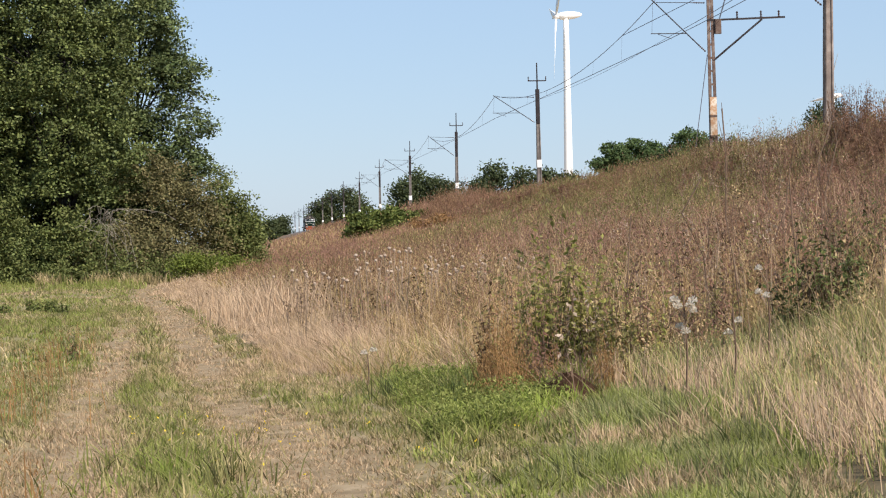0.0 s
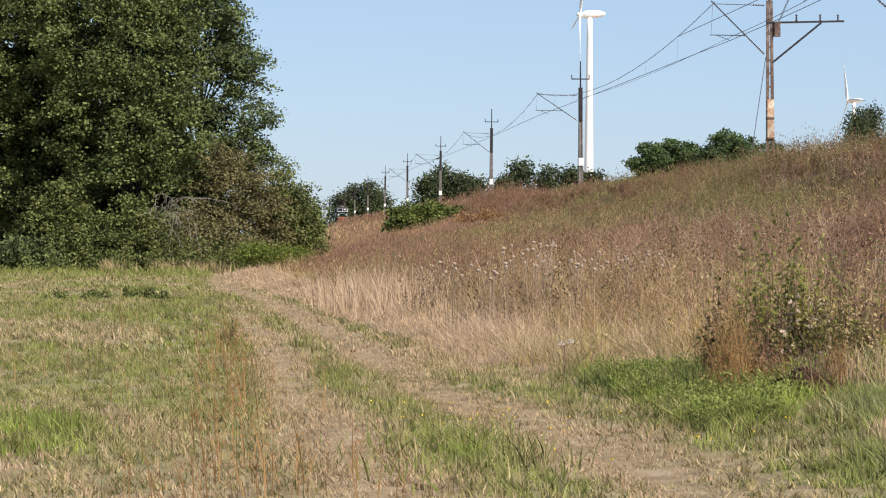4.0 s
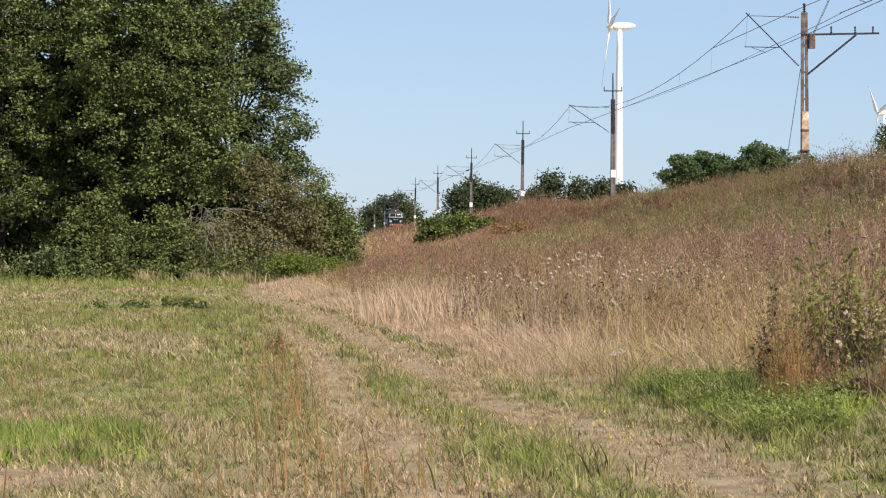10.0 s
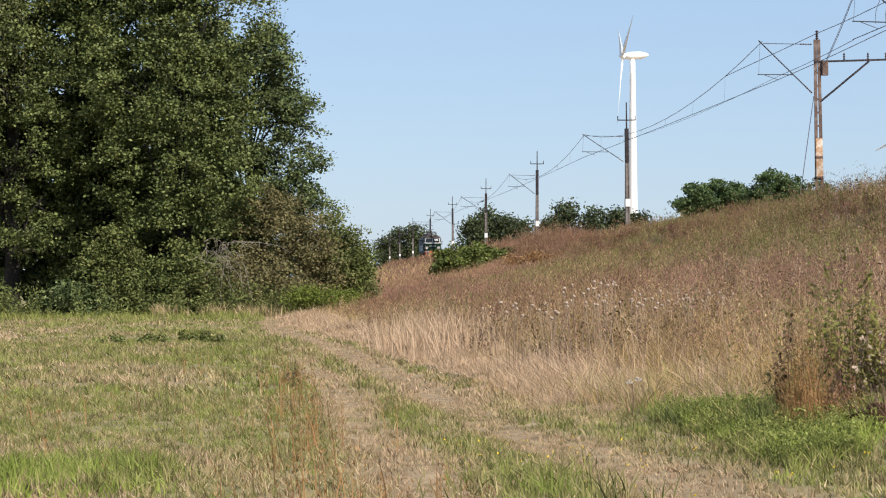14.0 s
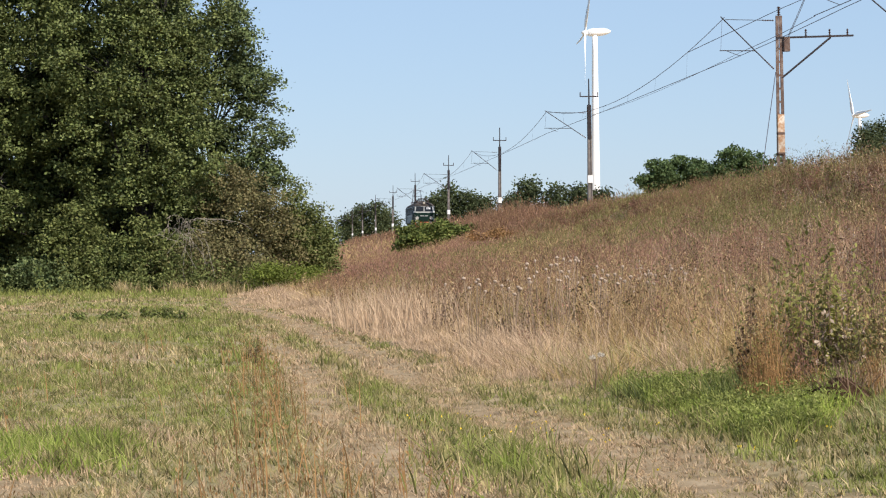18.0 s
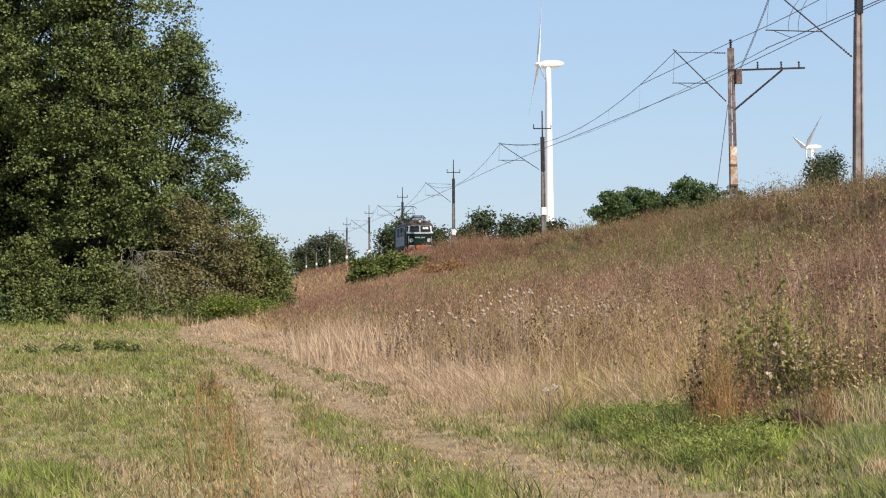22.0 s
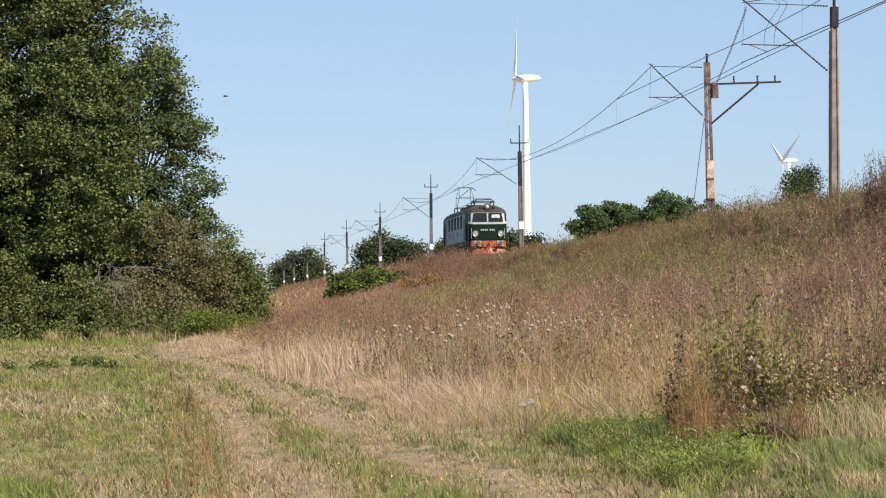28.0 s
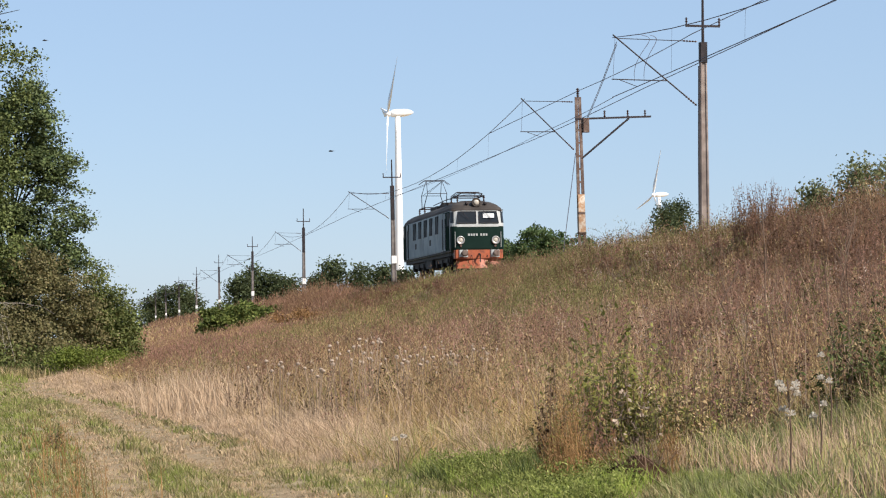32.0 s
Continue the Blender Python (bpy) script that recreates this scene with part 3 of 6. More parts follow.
def build_wires():
    tips = [(POLE_X - r, y, z) for r, y, z in zip(REACH, POLE_Y, TIPZ)]
    near = (21.9, 25.0, 13.3)
    pairs = []
    runs = [(near, tips[0])] + list(zip(tips[1:], tips[2:]))
    drops = []
    for n, (a, b) in enumerate(runs):
        if n < 2:
            mess, cont = [], []
            pairs.append((mess, cont))
        m = hung(a, b, 1.7)
        mess += m
        c = hung((a[0] - 0.05, a[1], 10.98), (b[0] - 0.05, b[1], 10.98), 0.05)
        cont += c
        if b[1] < 400:
            for i in range(2, 13, 2):
                drops.append(Shape().rod(m[i], c[i], 0.004, 0.004, 4))
    for mess, cont in pairs:
        w = tagged(part("messenger_wire", Shape().path(mess, 0.018, 5), WIRE), "dark sagging messenger wire between the brackets", "overhead wire", "overhead wires")
        tagged(part("contact_wire", Shape().path(cont, 0.018, 5), WIRE), "taut dark contact wire over the track", "overhead wire", "overhead wires")
    for d in drops:
        part("dropper", d, WIRE, w)
    # the two runs overlap between the two nearest poles
    m = hung(tips[1], tips[2], 1.7)
    s = Shape().path([m[2], (POLE_X, POLE_Y[1], 13.65)], 0.018, 5).path(hung((POLE_X, POLE_Y[1], 13.65), (POLE_X - 0.3, POLE_Y[0], 13.6), 0.1, 5), 0.018, 5)
    s.path(hung((POLE_X - 0.3, POLE_Y[0], 13.6), (24.6, 25, 14.4), 0.4), 0.018, 5)
    tagged(part("anchor_wire", s, WIRE), "dark wire over the switch pole's top", "overhead wire", "overhead wires")
    s = Shape().path(hung((21.3, 25, 11.1), (23.2, POLE_Y[0], 11.35), 0.05) + hung((23.2, POLE_Y[0], 11.35), (tips[1][0], POLE_Y[1], 10.98), 0.05, 5), 0.016, 5)
    tagged(part("rising_contact_wire", s, WIRE), "taut dark contact wire that rises at the overlap", "overhead wire", "overhead wires")
    s = Shape().path(hung((tips[0][0], POLE_Y[0], 10.98), (23.6, POLE_Y[1], 11.5), 0.05, 5), 0.014, 5).path(hung((23.6, POLE_Y[1], 11.5), (25.2, POLE_Y[2], 12.3), 0.3), 0.010, 5)
    tagged(part("ending_contact_wire", s, WIRE), "thin dark contact wire that ends at the next pole", "overhead wire", "overhead wires")
    # jumper loops beside the nearest bracket
    for dx, w0 in ((0.0, 0.34), (0.35, 0.28)):
        pts = []
        for i in range(15):
            t = i / 14
            pts.append((23.3 + dx + w0 * math.sin(math.pi * t * 1.6), POLE_Y[0] + 0.6, 13.6 - 1.9 * t + 0.5 * math.sin(math.pi * t)))
        tagged(part("jumper_cable", Shape().path(pts, 0.012, 5), WIRE), "thin looped jumper cable between the wires", "jumper cable", "jumper cables")
    for dz in (0.0, -0.12):
        s = Shape().path(hung((POLE_X + 0.35, POLE_Y[1], 12.3 + dz), (tips[0][0] + 0.3, POLE_Y[0] + 0.5, 13.3 + dz), 0.1, 5), 0.014, 5)
        tagged(part("feeder_cable", s, WIRE), "thin feeder cable from the switch arm to the bracket", "feeder cable", "feeder cables")


build_wires()


# ---- wind turbines ----
def turbine(x, y, hub_z, turn, scale=1.0, span=31.5):
    """Three-bladed turbine; turn: degrees clockwise from the track's far end in which its hub looks."""
    ground_z = float(height(x, y)) - 0.3
    t = base("wind_turbine", pose(x, y, ground_z, 0, 0, -turn), "tall white three-bladed wind turbine behind the bank", "wind turbine", "wind turbines")
    h = (hub_z - ground_z)
    k = scale
    prof = [(h * i / 10, (2.35 - 1.1 * i / 10) * k) for i in range(11)]
    part("tower", Shape().lathe((0, -2.2 * k, 0), (0, 0, 1), prof, 24), TURBINE, t, smooth=True)
    # nacelle: rounded, tapering to the tail; local +y looks where the hub looks
    s = Shape().lathe((0, 1.2 * k, h), (0, -1, 0.06), [(0, 1.1 * k), (0.8 * k, 1.75 * k), (3 * k, 1.95 * k), (7 * k, 1.8 * k), (9.6 * k, 1.2 * k), (11 * k, 0.35 * k)], 14)
    part("nacelle", s, TURBINE, t, "white tapered nacelle", True)
    rotor = new("rotor")
    rotor.empty_display_size = 1
    rotor.parent = t
    rotor.matrix_basis = pose(0, 2.4 * k, h, 5, 0, 0)
    s = Shape().lathe((0, -1.2 * k, 0), (0, 1, 0), [(0, 1.3 * k), (1.4 * k, 1.35 * k), (2.4 * k, 0.9 * k), (3.0 * k, 0.2 * k)], 14)
    part("hub", s, TURBINE, rotor, "", True)
    for i in range(3):
        m = Matrix.Rotation(radians(120 * i), 4, "Y")
        s = Shape()
        n = 12
        for j in range(n + 1):
            u = j / n
            r = (1.0 + span * u) * k
            ch = (1.7 + 1.9 * math.sin(min(u / 0.22, 1) * math.pi / 2) - 3.1 * max(0, (u - 0.2) / 0.8) ** 0.8) * k
            ch = max(ch, 0.25 * k)
            th = ch * (0.5 - 0.36 * min(u / 0.25, 1))
            tw = radians(18 * (1 - u) + 3)
            for dx, dy in ((-0.3, 0), (0, 0.5), (0.7, 0.0), (0, -0.5)):
                px, py = dx * ch, dy * th
                s.v.append(m @ Vector((px * math.cos(tw) - py * math.sin(tw), px * math.sin(tw) + py * math.cos(tw), r)))
        s.f += [(j * 4 + q, j * 4 + (q + 1) % 4, (j + 1) * 4 + (q + 1) % 4, (j + 1) * 4 + q) for j in range(n) for q in range(4)]
        s.f += [(0, 1, 2, 3), tuple(n * 4 + q for q in range(4))[::-1]]
        part("blade", s, TURBINE, rotor, "slender white blade", True)
    return rotor


ROTOR_1 = turbine(153.8, 1050, 105.5, 271)
ROTOR_2 = turbine(442.5, 1650, 103.2, 263, span=33.5)


# ---- trees and shrubs ----
def leaf_cloud(lobes, count, size, rng, clump=9, spread=0.35, droop=0.0, shell=0.55):
    """Leaves in small clumps through and around the lobes (x, y, z, rx, ry, rz)."""
    lobes = np.array(lobes, float)
    vol = (lobes[:, 3] * lobes[:, 4] * lobes[:, 5]) ** (2 / 3)
    nc = max(1, count // clump)
    pick = rng.choice(len(lobes), nc, p=vol / vol.sum())
    d = rng.normal(size=(nc, 3))
    d /= np.linalg.norm(d, axis=1)[:, None]
    r = shell + (1.08 - shell) * rng.random(nc) ** 0.6
    r *= 0.85 + 0.3 * vnoise(d[:, 0] * 3 + pick * 7, d[:, 2] * 3 + d[:, 1] * 2, 0.7, 9)
    c = lobes[pick, :3] + d * r[:, None] * lobes[pick, 3:]
    c = np.repeat(c, clump, 0)
    n = len(c)
    off = rng.normal(size=(n, 3)) * spread
    off[:, 2] = off[:, 2] * (0.6 + 1.5 * droop) - droop * np.abs(off[:, 2])
    p = c + off
    p = p[p[:, 2] > 0.05]
    n = len(p)
    a = rng.normal(size=(n, 3))
    a[:, 2] = a[:, 2] * 0.6 - 0.2 - droop * 2
    a /= np.linalg.norm(a, axis=1)[:, None]
    b = rng.normal(size=(n, 3))
    b = np.cross(a, b)
    b /= np.linalg.norm(b, axis=1)[:, None] + 1e-9
    s = size * (0.6 + 0.8 * rng.random(n))[:, None]
    w = 0.33 if droop == 0 else 0.16
    fold = np.cross(a, b) * s * 0.12
    v = np.stack([p, p + a * s * 0.5 + b * s * w + fold, p + a * s, p + a * s * 0.5 - b * s * w + fold], 1).reshape(-1, 3)
    i = np.arange(n)[:, None] * 4
    tris = np.concatenate([i + np.array([[0, 1, 2]]), i + np.array([[0, 2, 3]])])
    return v, tris


def tree(name, x, y, z, lobes, count, size, material, label, trunk=0.22, rng_seed=1, clump=64, spread=0.23, droop=0.0, shell=0.6, group="", category="tree", limbs=True, bark=None):
    """Tapered trunk, limbs to the lobes and a crown of leaf clumps. Lobes are given from the foot."""
    rng = np.random.default_rng(rng_seed)
    t = base(name, pose(x, y, z), label, category, group)
    top = max(l[2] for l in lobes)
    s = Shape()
    segs = 7
    pts, rad = [], []
    for i in range(segs + 1):
        u = i / segs
        pts.append(Vector((0.25 * math.sin(u * 4 + rng_seed) * u, 0.25 * math.cos(u * 3 + rng_seed) * u, top * u - 0.1)))
        rad.append(trunk * (1.15 - u) + 0.02)
    for i in range(segs):
        s.rod(pts[i], pts[i + 1], rad[i], rad[i + 1], 8)
    part("trunk", s, bark or BARK, t)
    if limbs:
        for l in lobes:
            a = pts[min(segs, max(1, int(segs * (l[2] - 0.25 * l[5]) / top) - 1))]
            b = Vector(l[:3])
            mid = (a + b) / 2 + Vector((0, 0, 0.12 * (b - a).length))
            s = Shape().rod(a, mid, trunk * 0.45, trunk * 0.3, 6).rod(mid, b, trunk * 0.3, 0.02, 6)
            for j in range(4):
                e = b + Vector(rng.normal(size=3)) * 0.45 * min(l[3:])
                s.rod(mid + (b - mid) * 0.5, e, trunk * 0.14, 0.012, 5)
            part("limb", s, bark or BARK, t)
    v, f = leaf_cloud(lobes, count, size, rng, clump, spread, droop, shell)
    crown = tri_mesh("crown", v, f, material)
    crown.parent = t
    return t


def round_lobes(seed, h, r, low, n, squash=0.8):
    """Lobes of a full crown between the heights low and h, widest below the middle."""
    rng = np.random.default_rng(seed)
    out = []
    for i in range(n):
        u = (i + 0.5) / n
        zz = low + (h - low) * u
        wide = r * (0.55 + 0.5 * math.sin(math.pi * min(1, u * 0.9 + 0.12)))
        a = i * 2.4 + rng.random()
        d = wide * (0.55 if n < 15 else 0.3 + 0.5 * rng.random()) * (1 - 0.5 * u)
        s = wide * ((0.42 if n < 15 else 0.3) + 0.22 * rng.random())
        out.append((d * math.cos(a), d * math.sin(a) * 0.8, zz, s, s, s * squash))
    out.append((0, 0, h - 0.16 * (h - low), r * 0.45, r * 0.45, (h - low) * 0.17))
    return out


def build_trees():
    big = "dense dark-green alder at the meadow's edge"
    g = "trees of the wood's edge"
    tree("alder_tree", -12.6, 99, 0, round_lobes(1, 20, 4.6, 2.2, 32, 0.62), 66000, 0.145, LEAF_OAK, big, 0.3, 1, clump=120, spread=0.29, shell=0.62, group=g)
    tree("alder_tree", -9.0, 101.5, 0, round_lobes(2, 21.5, 4.4, 3.0, 30, 0.62), 66000, 0.145, LEAF_OAK, big, 0.3, 2, clump=120, spread=0.29, shell=0.62, group=g)
    tree("alder_tree", -5.2, 98.5, 0, [(0.4, 0, 16.2, 2.0, 2.2, 2.4), (-1.2, 0, 18.5, 2.2, 2.2, 2.4), (-1.6, 0, 14, 3.0, 2.6, 2.6), (1.2, -0.5, 13, 2.5, 2.4, 2.1), (-1.5, -1.2, 10, 2.9, 2.5, 2.3),
                                        (1.0, -1, 9.2, 2.5, 2.4, 2.0), (-1.2, -1.2, 6.4, 2.7, 2.4, 2.0), (1.3, -0.8, 5.8, 2.4, 2.2, 1.8), (0, -1, 3.2, 2.7, 2.2, 1.7)], 72000, 0.145, LEAF_OAK, big, 0.28, 3, clump=120, spread=0.29, shell=0.7, group=g)
    tiers = [(1.0, 13.0, 0.7, 0.8), (0.5, 12.2, 1.0, 0.6), (1.5, 12.0, 0.7, 0.45), (1.7, 11.0, 0.85, 0.45), (-0.6, 11.9, 0.8, 0.7), (0.9, 10.4, 0.9, 0.5), (-0.5, 10.4, 0.8, 0.55),
             (2.2, 9.9, 0.9, 0.45), (0.9, 9.4, 0.9, 0.4), (-0.6, 9.3, 0.6, 0.4), (2.3, 8.7, 1.0, 0.42), (1.1, 8.1, 1.0, 0.5), (-0.4, 8.0, 0.8, 0.4), (2.7, 7.4, 0.95, 0.4), (0.5, 7.2, 0.7, 0.4),
             (2.0, 6.2, 1.1, 0.4), (0.8, 6.1, 0.8, 0.4), (3.0, 5.6, 0.9, 0.38), (1.6, 5.0, 1.1, 0.45), (0.2, 5.0, 1.0, 0.6), (-1.0, 3.8, 1.9, 1.3), (1.2, 3.6, 1.6, 1.0),
             (-1.6, 12.6, 1.0, 0.8), (-1.7, 10.9, 1.1, 0.9), (-1.7, 9.2, 1.0, 0.7), (-1.6, 7.6, 1.0, 0.8), (-1.5, 6.0, 1.2, 0.9)]
    tree("alder_tree", -2.3, 101, 0, [(x * 0.92, 0.4 * math.sin(3 * z), z - 0.4 - 0.03 * z, r * 1.05, r * 0.6 + 0.7, t * 1.4) for x, z, r, t in tiers], 62000, 0.14, LEAF_ALDER, "alder with tiered dark-green branches and gaps of sky", 0.11, 4, group=g, clump=80, shell=0.35, spread=0.25)
    tree("willow_tree", -15.8, 101.5, 0, [(0, -3.5, 17, 2.6, 2.4, 3.4), (1.6, -4.1, 14.5, 2.1, 2, 3.6), (-1.6, -4.0, 14, 2.3, 2, 3.6), (0.6, -4.7, 11.5, 2.0, 1.8, 3.0), (-1, -3.5, 9.4, 2.2, 2, 2.3)], 42000, 0.26, LEAF_WILLOW,
         "weeping willow with grey-green hanging foliage", 0.3, 5, clump=14, spread=0.3, droop=1.0, group=g)
    tree("alder_tree", -17.5, 106, 0, round_lobes(6, 20, 5.0, 2.0, 11), 10000, 0.3, LEAF_OAK, big, 0.3, 6, group=g)
    tree("alder_tree", -10.5, 109, 0, round_lobes(7, 22, 5.4, 2.0, 12), 10000, 0.3, LEAF_OAK, big, 0.3, 7, group=g)
    tree("alder_tree", -6.6, 108, 0, round_lobes(8, 17, 4.2, 1.5, 11), 10000, 0.3, LEAF_OAK, big, 0.3, 8, group=g)
    for i, xx in enumerate((-21, -17, -13, -9.5, -6.5, -3.8)):
        tree("wood_tree", xx, 114 + 2 * (i % 2), 0, round_lobes(200 + i, 13 - (7 if i == 5 else 0), 4.2 - (1.6 if i == 5 else 0), 0.9, 10), 6500, 0.45, LEAF_OAK, "dark tree deeper in the wood", 0.25, 200 + i, group="trees deeper in the wood", limbs=False, shell=0.2)
    for i in range(6):
        lob = [(0, 0, 3.4, 1.5, 1.0, 2.2), (0.9, 0.2, 5.6, 1.3, 1.0, 1.7), (-0.8, 0, 7.0, 1.3, 1.0, 1.8), (0.3, 0, 8.6, 1.2, 1.0, 1.4)]
        tree("young_alder", -17.2 + 1.75 * i, 101.0 + 0.7 * (i % 2), 0, lob, 5000, 0.2, LEAF_ALDER, "slender young alder with dark leaves at the wood's edge", 0.07, 260 + i, group="young alders of the wood's edge", limbs=False, shell=0.35, clump=40)
    for i in range(11):
        xx = -21.5 + 2.3 * i if i < 7 else -17.6 + 1.9 * (i - 7)
        lob = [(0, 0, 2.4, 1.6, 1.2, 2.4), (0.9, 0.3, 4.4, 1.3, 1.1, 1.8), (-0.8, 0, 5.8, 1.3, 1.1, 1.7)]
        tree("wood_shrub", xx, (108.5 if i < 7 else 105.5) + 1.2 * (i % 3), 0, lob, 3000, 0.34, LEAF_ALDER, "dark shaded shrub inside the wood", 0.06, 240 + i, group="shrubs inside the wood", category="shrub", limbs=False, shell=0.25)
    # understorey along the wood's foot
    rng = np.random.default_rng(3)
    for i, xx in enumerate(np.arange(-9.55, 0.3, 1.65)):
        h = (1.3 + 1.3 * rng.random()) if xx < -9.0 else (2.0 + (2.6 if xx < -3.3 else 0.8) * rng.random())
        lob = [(0, 0, h * 0.5, 1.25, 1.0, h * 0.5), (0.8, -0.2, h * 0.35, 0.9, 0.8, h * 0.4), (-0.8, 0.1, h * 0.4, 0.9, 0.8, h * 0.4)]
        tree("hazel_shrub", xx, 95.4 + 0.8 * rng.random(), 0, lob, 5000 if -3.6 < xx < -0.6 else 7000, 0.13, LEAF_DUSK if -3.6 < xx < -0.6 else LEAF_ALDER if xx < -9.0 else (LEAF_OAK, LEAF_SHRUB)[i % 2], "leafy green shrub at the foot of the wood", 0.05, 20 + i, group="shrubs of the wood's edge", category="shrub", shell=0.4)
    tree("withered_shrub", -1.6, 97.5, 0, [(0, 0, 2.6, 1.9, 1.2, 2.2), (-1.0, 0, 1.6, 1.3, 1.0, 1.5), (1.0, 0, 1.7, 1.3, 1.0, 1.6), (0.3, 0, 4.6, 1.2, 1.0, 1.2), (1.7, 0, 3.3, 1.1, 0.9, 1.2), (1.2, 0, 4.3, 1.0, 0.9, 0.9), (2.2, 0.2, 2.6, 1.0, 0.9, 1.2), (2.5, 0.2, 1.2, 1.0, 0.9, 1.0)], 23000, 0.11, LEAF_DUSK, "half-withered brown-green shrub with bare twigs", 0.06, 40, category="shrub", shell=0.3,
         group="shrubs of the wood's edge")
    tree("elder_shrub", 1.2, 99, 0, [(0, 0, 1.7, 1.4, 1.2, 1.7), (0.8, 0, 1.2, 1.1, 1.0, 1.3), (-0.2, 0, 3.1, 0.8, 0.7, 1.0), (0.6, 0, 2.8, 0.7, 0.6, 1.0), (0.1, 0, 4.2, 0.45, 0.5, 0.7), (1.0, 0, 3.4, 0.4, 0.5, 0.8), (1.3, 0, 2.2, 0.6, 0.6, 0.8)], 15000, 0.12, LEAF_SHRUB, "leafy green elder shrub at the end of the wood", 0.06, 41, category="shrub", shell=0.3,
         group="shrubs of the wood's edge")
    tree("elder_shrub", 2.4, 100.5, 0, [(0, 0, 1.1, 0.9, 1.0, 1.2), (0.2, 0, 2.2, 0.55, 0.6, 1.0), (-0.3, 0, 3.0, 0.35, 0.5, 0.6)], 7000, 0.13, LEAF_SHRUB, "leafy green elder shrub at the end of the wood", 0.05, 42, category="shrub", shell=0.3, group="shrubs of the wood's edge")
    tree("broom_shrub", 1.0, 92.5, 0, [(0, 0, 0.6, 1.0, 0.8, 0.6), (-0.85, 0, 0.55, 0.75, 0.7, 0.55), (0.85, 0, 0.5, 0.7, 0.7, 0.5)], 9000, 0.09, LEAF_LIME, "low bright-green broom shrub before the wood", 0.03, 43, category="shrub", shell=0.3)
    # bare fallen branches in the wood's edge
    d0 = base("dead_branch", pose(-3.1, 94.2, 0.0), "bleached bare branches drooping from a dead shrub", "dead branch")
    crown = Vector((0, 0, 2.9))
    for i in range(4):
        p = Vector((0.4 * rng.normal(), 0.2 * rng.normal(), 0))
        part("stem", Shape().path([p, p * 0.9 + Vector((0.15 * rng.normal(), 0, 1.0)), p * 0.5 + Vector((0.15 * rng.normal(), 0, 2.1)), crown + 0.15 * Vector(rng.normal(size=3))], 0.009, 5), DEADWOOD, d0)
    for i in range(18):
        a = 2.6 * (rng.random() - 0.5)
        L = 0.5 + 1.1 * rng.random() ** 1.3
        q = crown + Vector((0.4 * rng.normal(), -0.4 * rng.random(), 0.4 * rng.normal() - 0.2))
        pts = [q]
        d = Vector((0.75 * math.sin(a) + 0.15 * rng.normal(), -0.2 * rng.random(), 0.55 * math.cos(a) + 0.2 * rng.normal())) * L / 7
        for j in range(7):
            q = q + d
            pts.append(q)
            d = d + Vector((0.07 * rng.normal(), 0.03 * rng.normal(), -0.05 * L + 0.05 * rng.normal()))
        s = Shape().path(pts, 0.008, 4)
        for j in (2, 3, 4, 5):
            s.rod(pts[j], pts[j] + Vector((0.16 * rng.normal(), -0.05, -0.06 - 0.3 * rng.random())), 0.007, 0.004, 4)
        part("branch", s, DEADWOOD, d0)
    # shrub on the bank
    lob = [(-1.5, 0, 1.5, 1.3, 1.3, 1.2), (0.2, 0, 1.7, 1.5, 1.4, 1.3), (1.7, 0, 1.75, 1.3, 1.2, 1.0), (3.0, 0, 1.7, 1.1, 1.0, 0.7), (-0.4, -0.4, 0.9, 1.7, 1.3, 1.0), (2.2, -0.3, 1.0, 1.5, 1.2, 0.9), (3.6, 0, 1.3, 1.0, 0.9, 0.6), (-2.0, -0.4, 0.6, 1.0, 1.0, 0.8)]
    tree("bramble_shrub", 13.9, 180, 1.75, [(l[0] * 1.12, l[1], l[2] * 0.82, l[3] * 1.1, l[4], l[5] * 0.82) for l in lob], 24000, 0.22, LEAF_BRAMBLE, "broad green bramble shrub on the bank", 0.05, 50, category="shrub", shell=0.3)
    tree("sumac_shrub", 15.1, 140, 2.35, [(-0.6, 0, 0.4, 0.9, 0.7, 0.4), (-1.5, 0, 0.25, 0.8, 0.6, 0.35), (0.4, 0, 0.45, 0.7, 0.6, 0.35)], 2000, 0.12, PLUME, "low rust-red shrub beside the green one", 0.04, 51, category="shrub", shell=0.3)
    # far groups
    def group(label, rows, material, leaf, n, gname):
        for i, (x, y, h, r) in enumerate(rows):
            tree("far_tree", x, y, 0.5, round_lobes(60 + i + int(x), h, r, h * 0.22, 9), n, leaf, material, label, 0.3, 60 + i + int(x), clump=14, spread=1.6 * leaf ** 0.8, group=gname, limbs=False, shell=0.35)
    group("dark round tree far along the track", [(27, 720, 13.5, 5), (31.5, 728, 16.5, 5.5), (36, 722, 17.5, 5.5), (40, 730, 15.5, 4.5)], LEAF_FAR, 0.75, 3200, "far trees by the track")
    group("dark tree behind the bank", [(36.5, 480, 13.5, 3.8), (40, 484, 15.8, 4.5), (43.8, 482, 14.2, 4.3), (47.6, 485, 13.0, 4.0)], LEAF_FAR, 0.56, 4600, "trees behind the bank")
    group("dark tree behind the bank", [(46.2, 415, 11.6, 3.0), (49.4, 418, 14.8, 3.9), (54.4, 415, 13.4, 3.5), (58.8, 417, 13.6, 3.2), (62.4, 415, 12.8, 3.1)], LEAF_FAR, 0.52, 4600, "trees behind the bank")
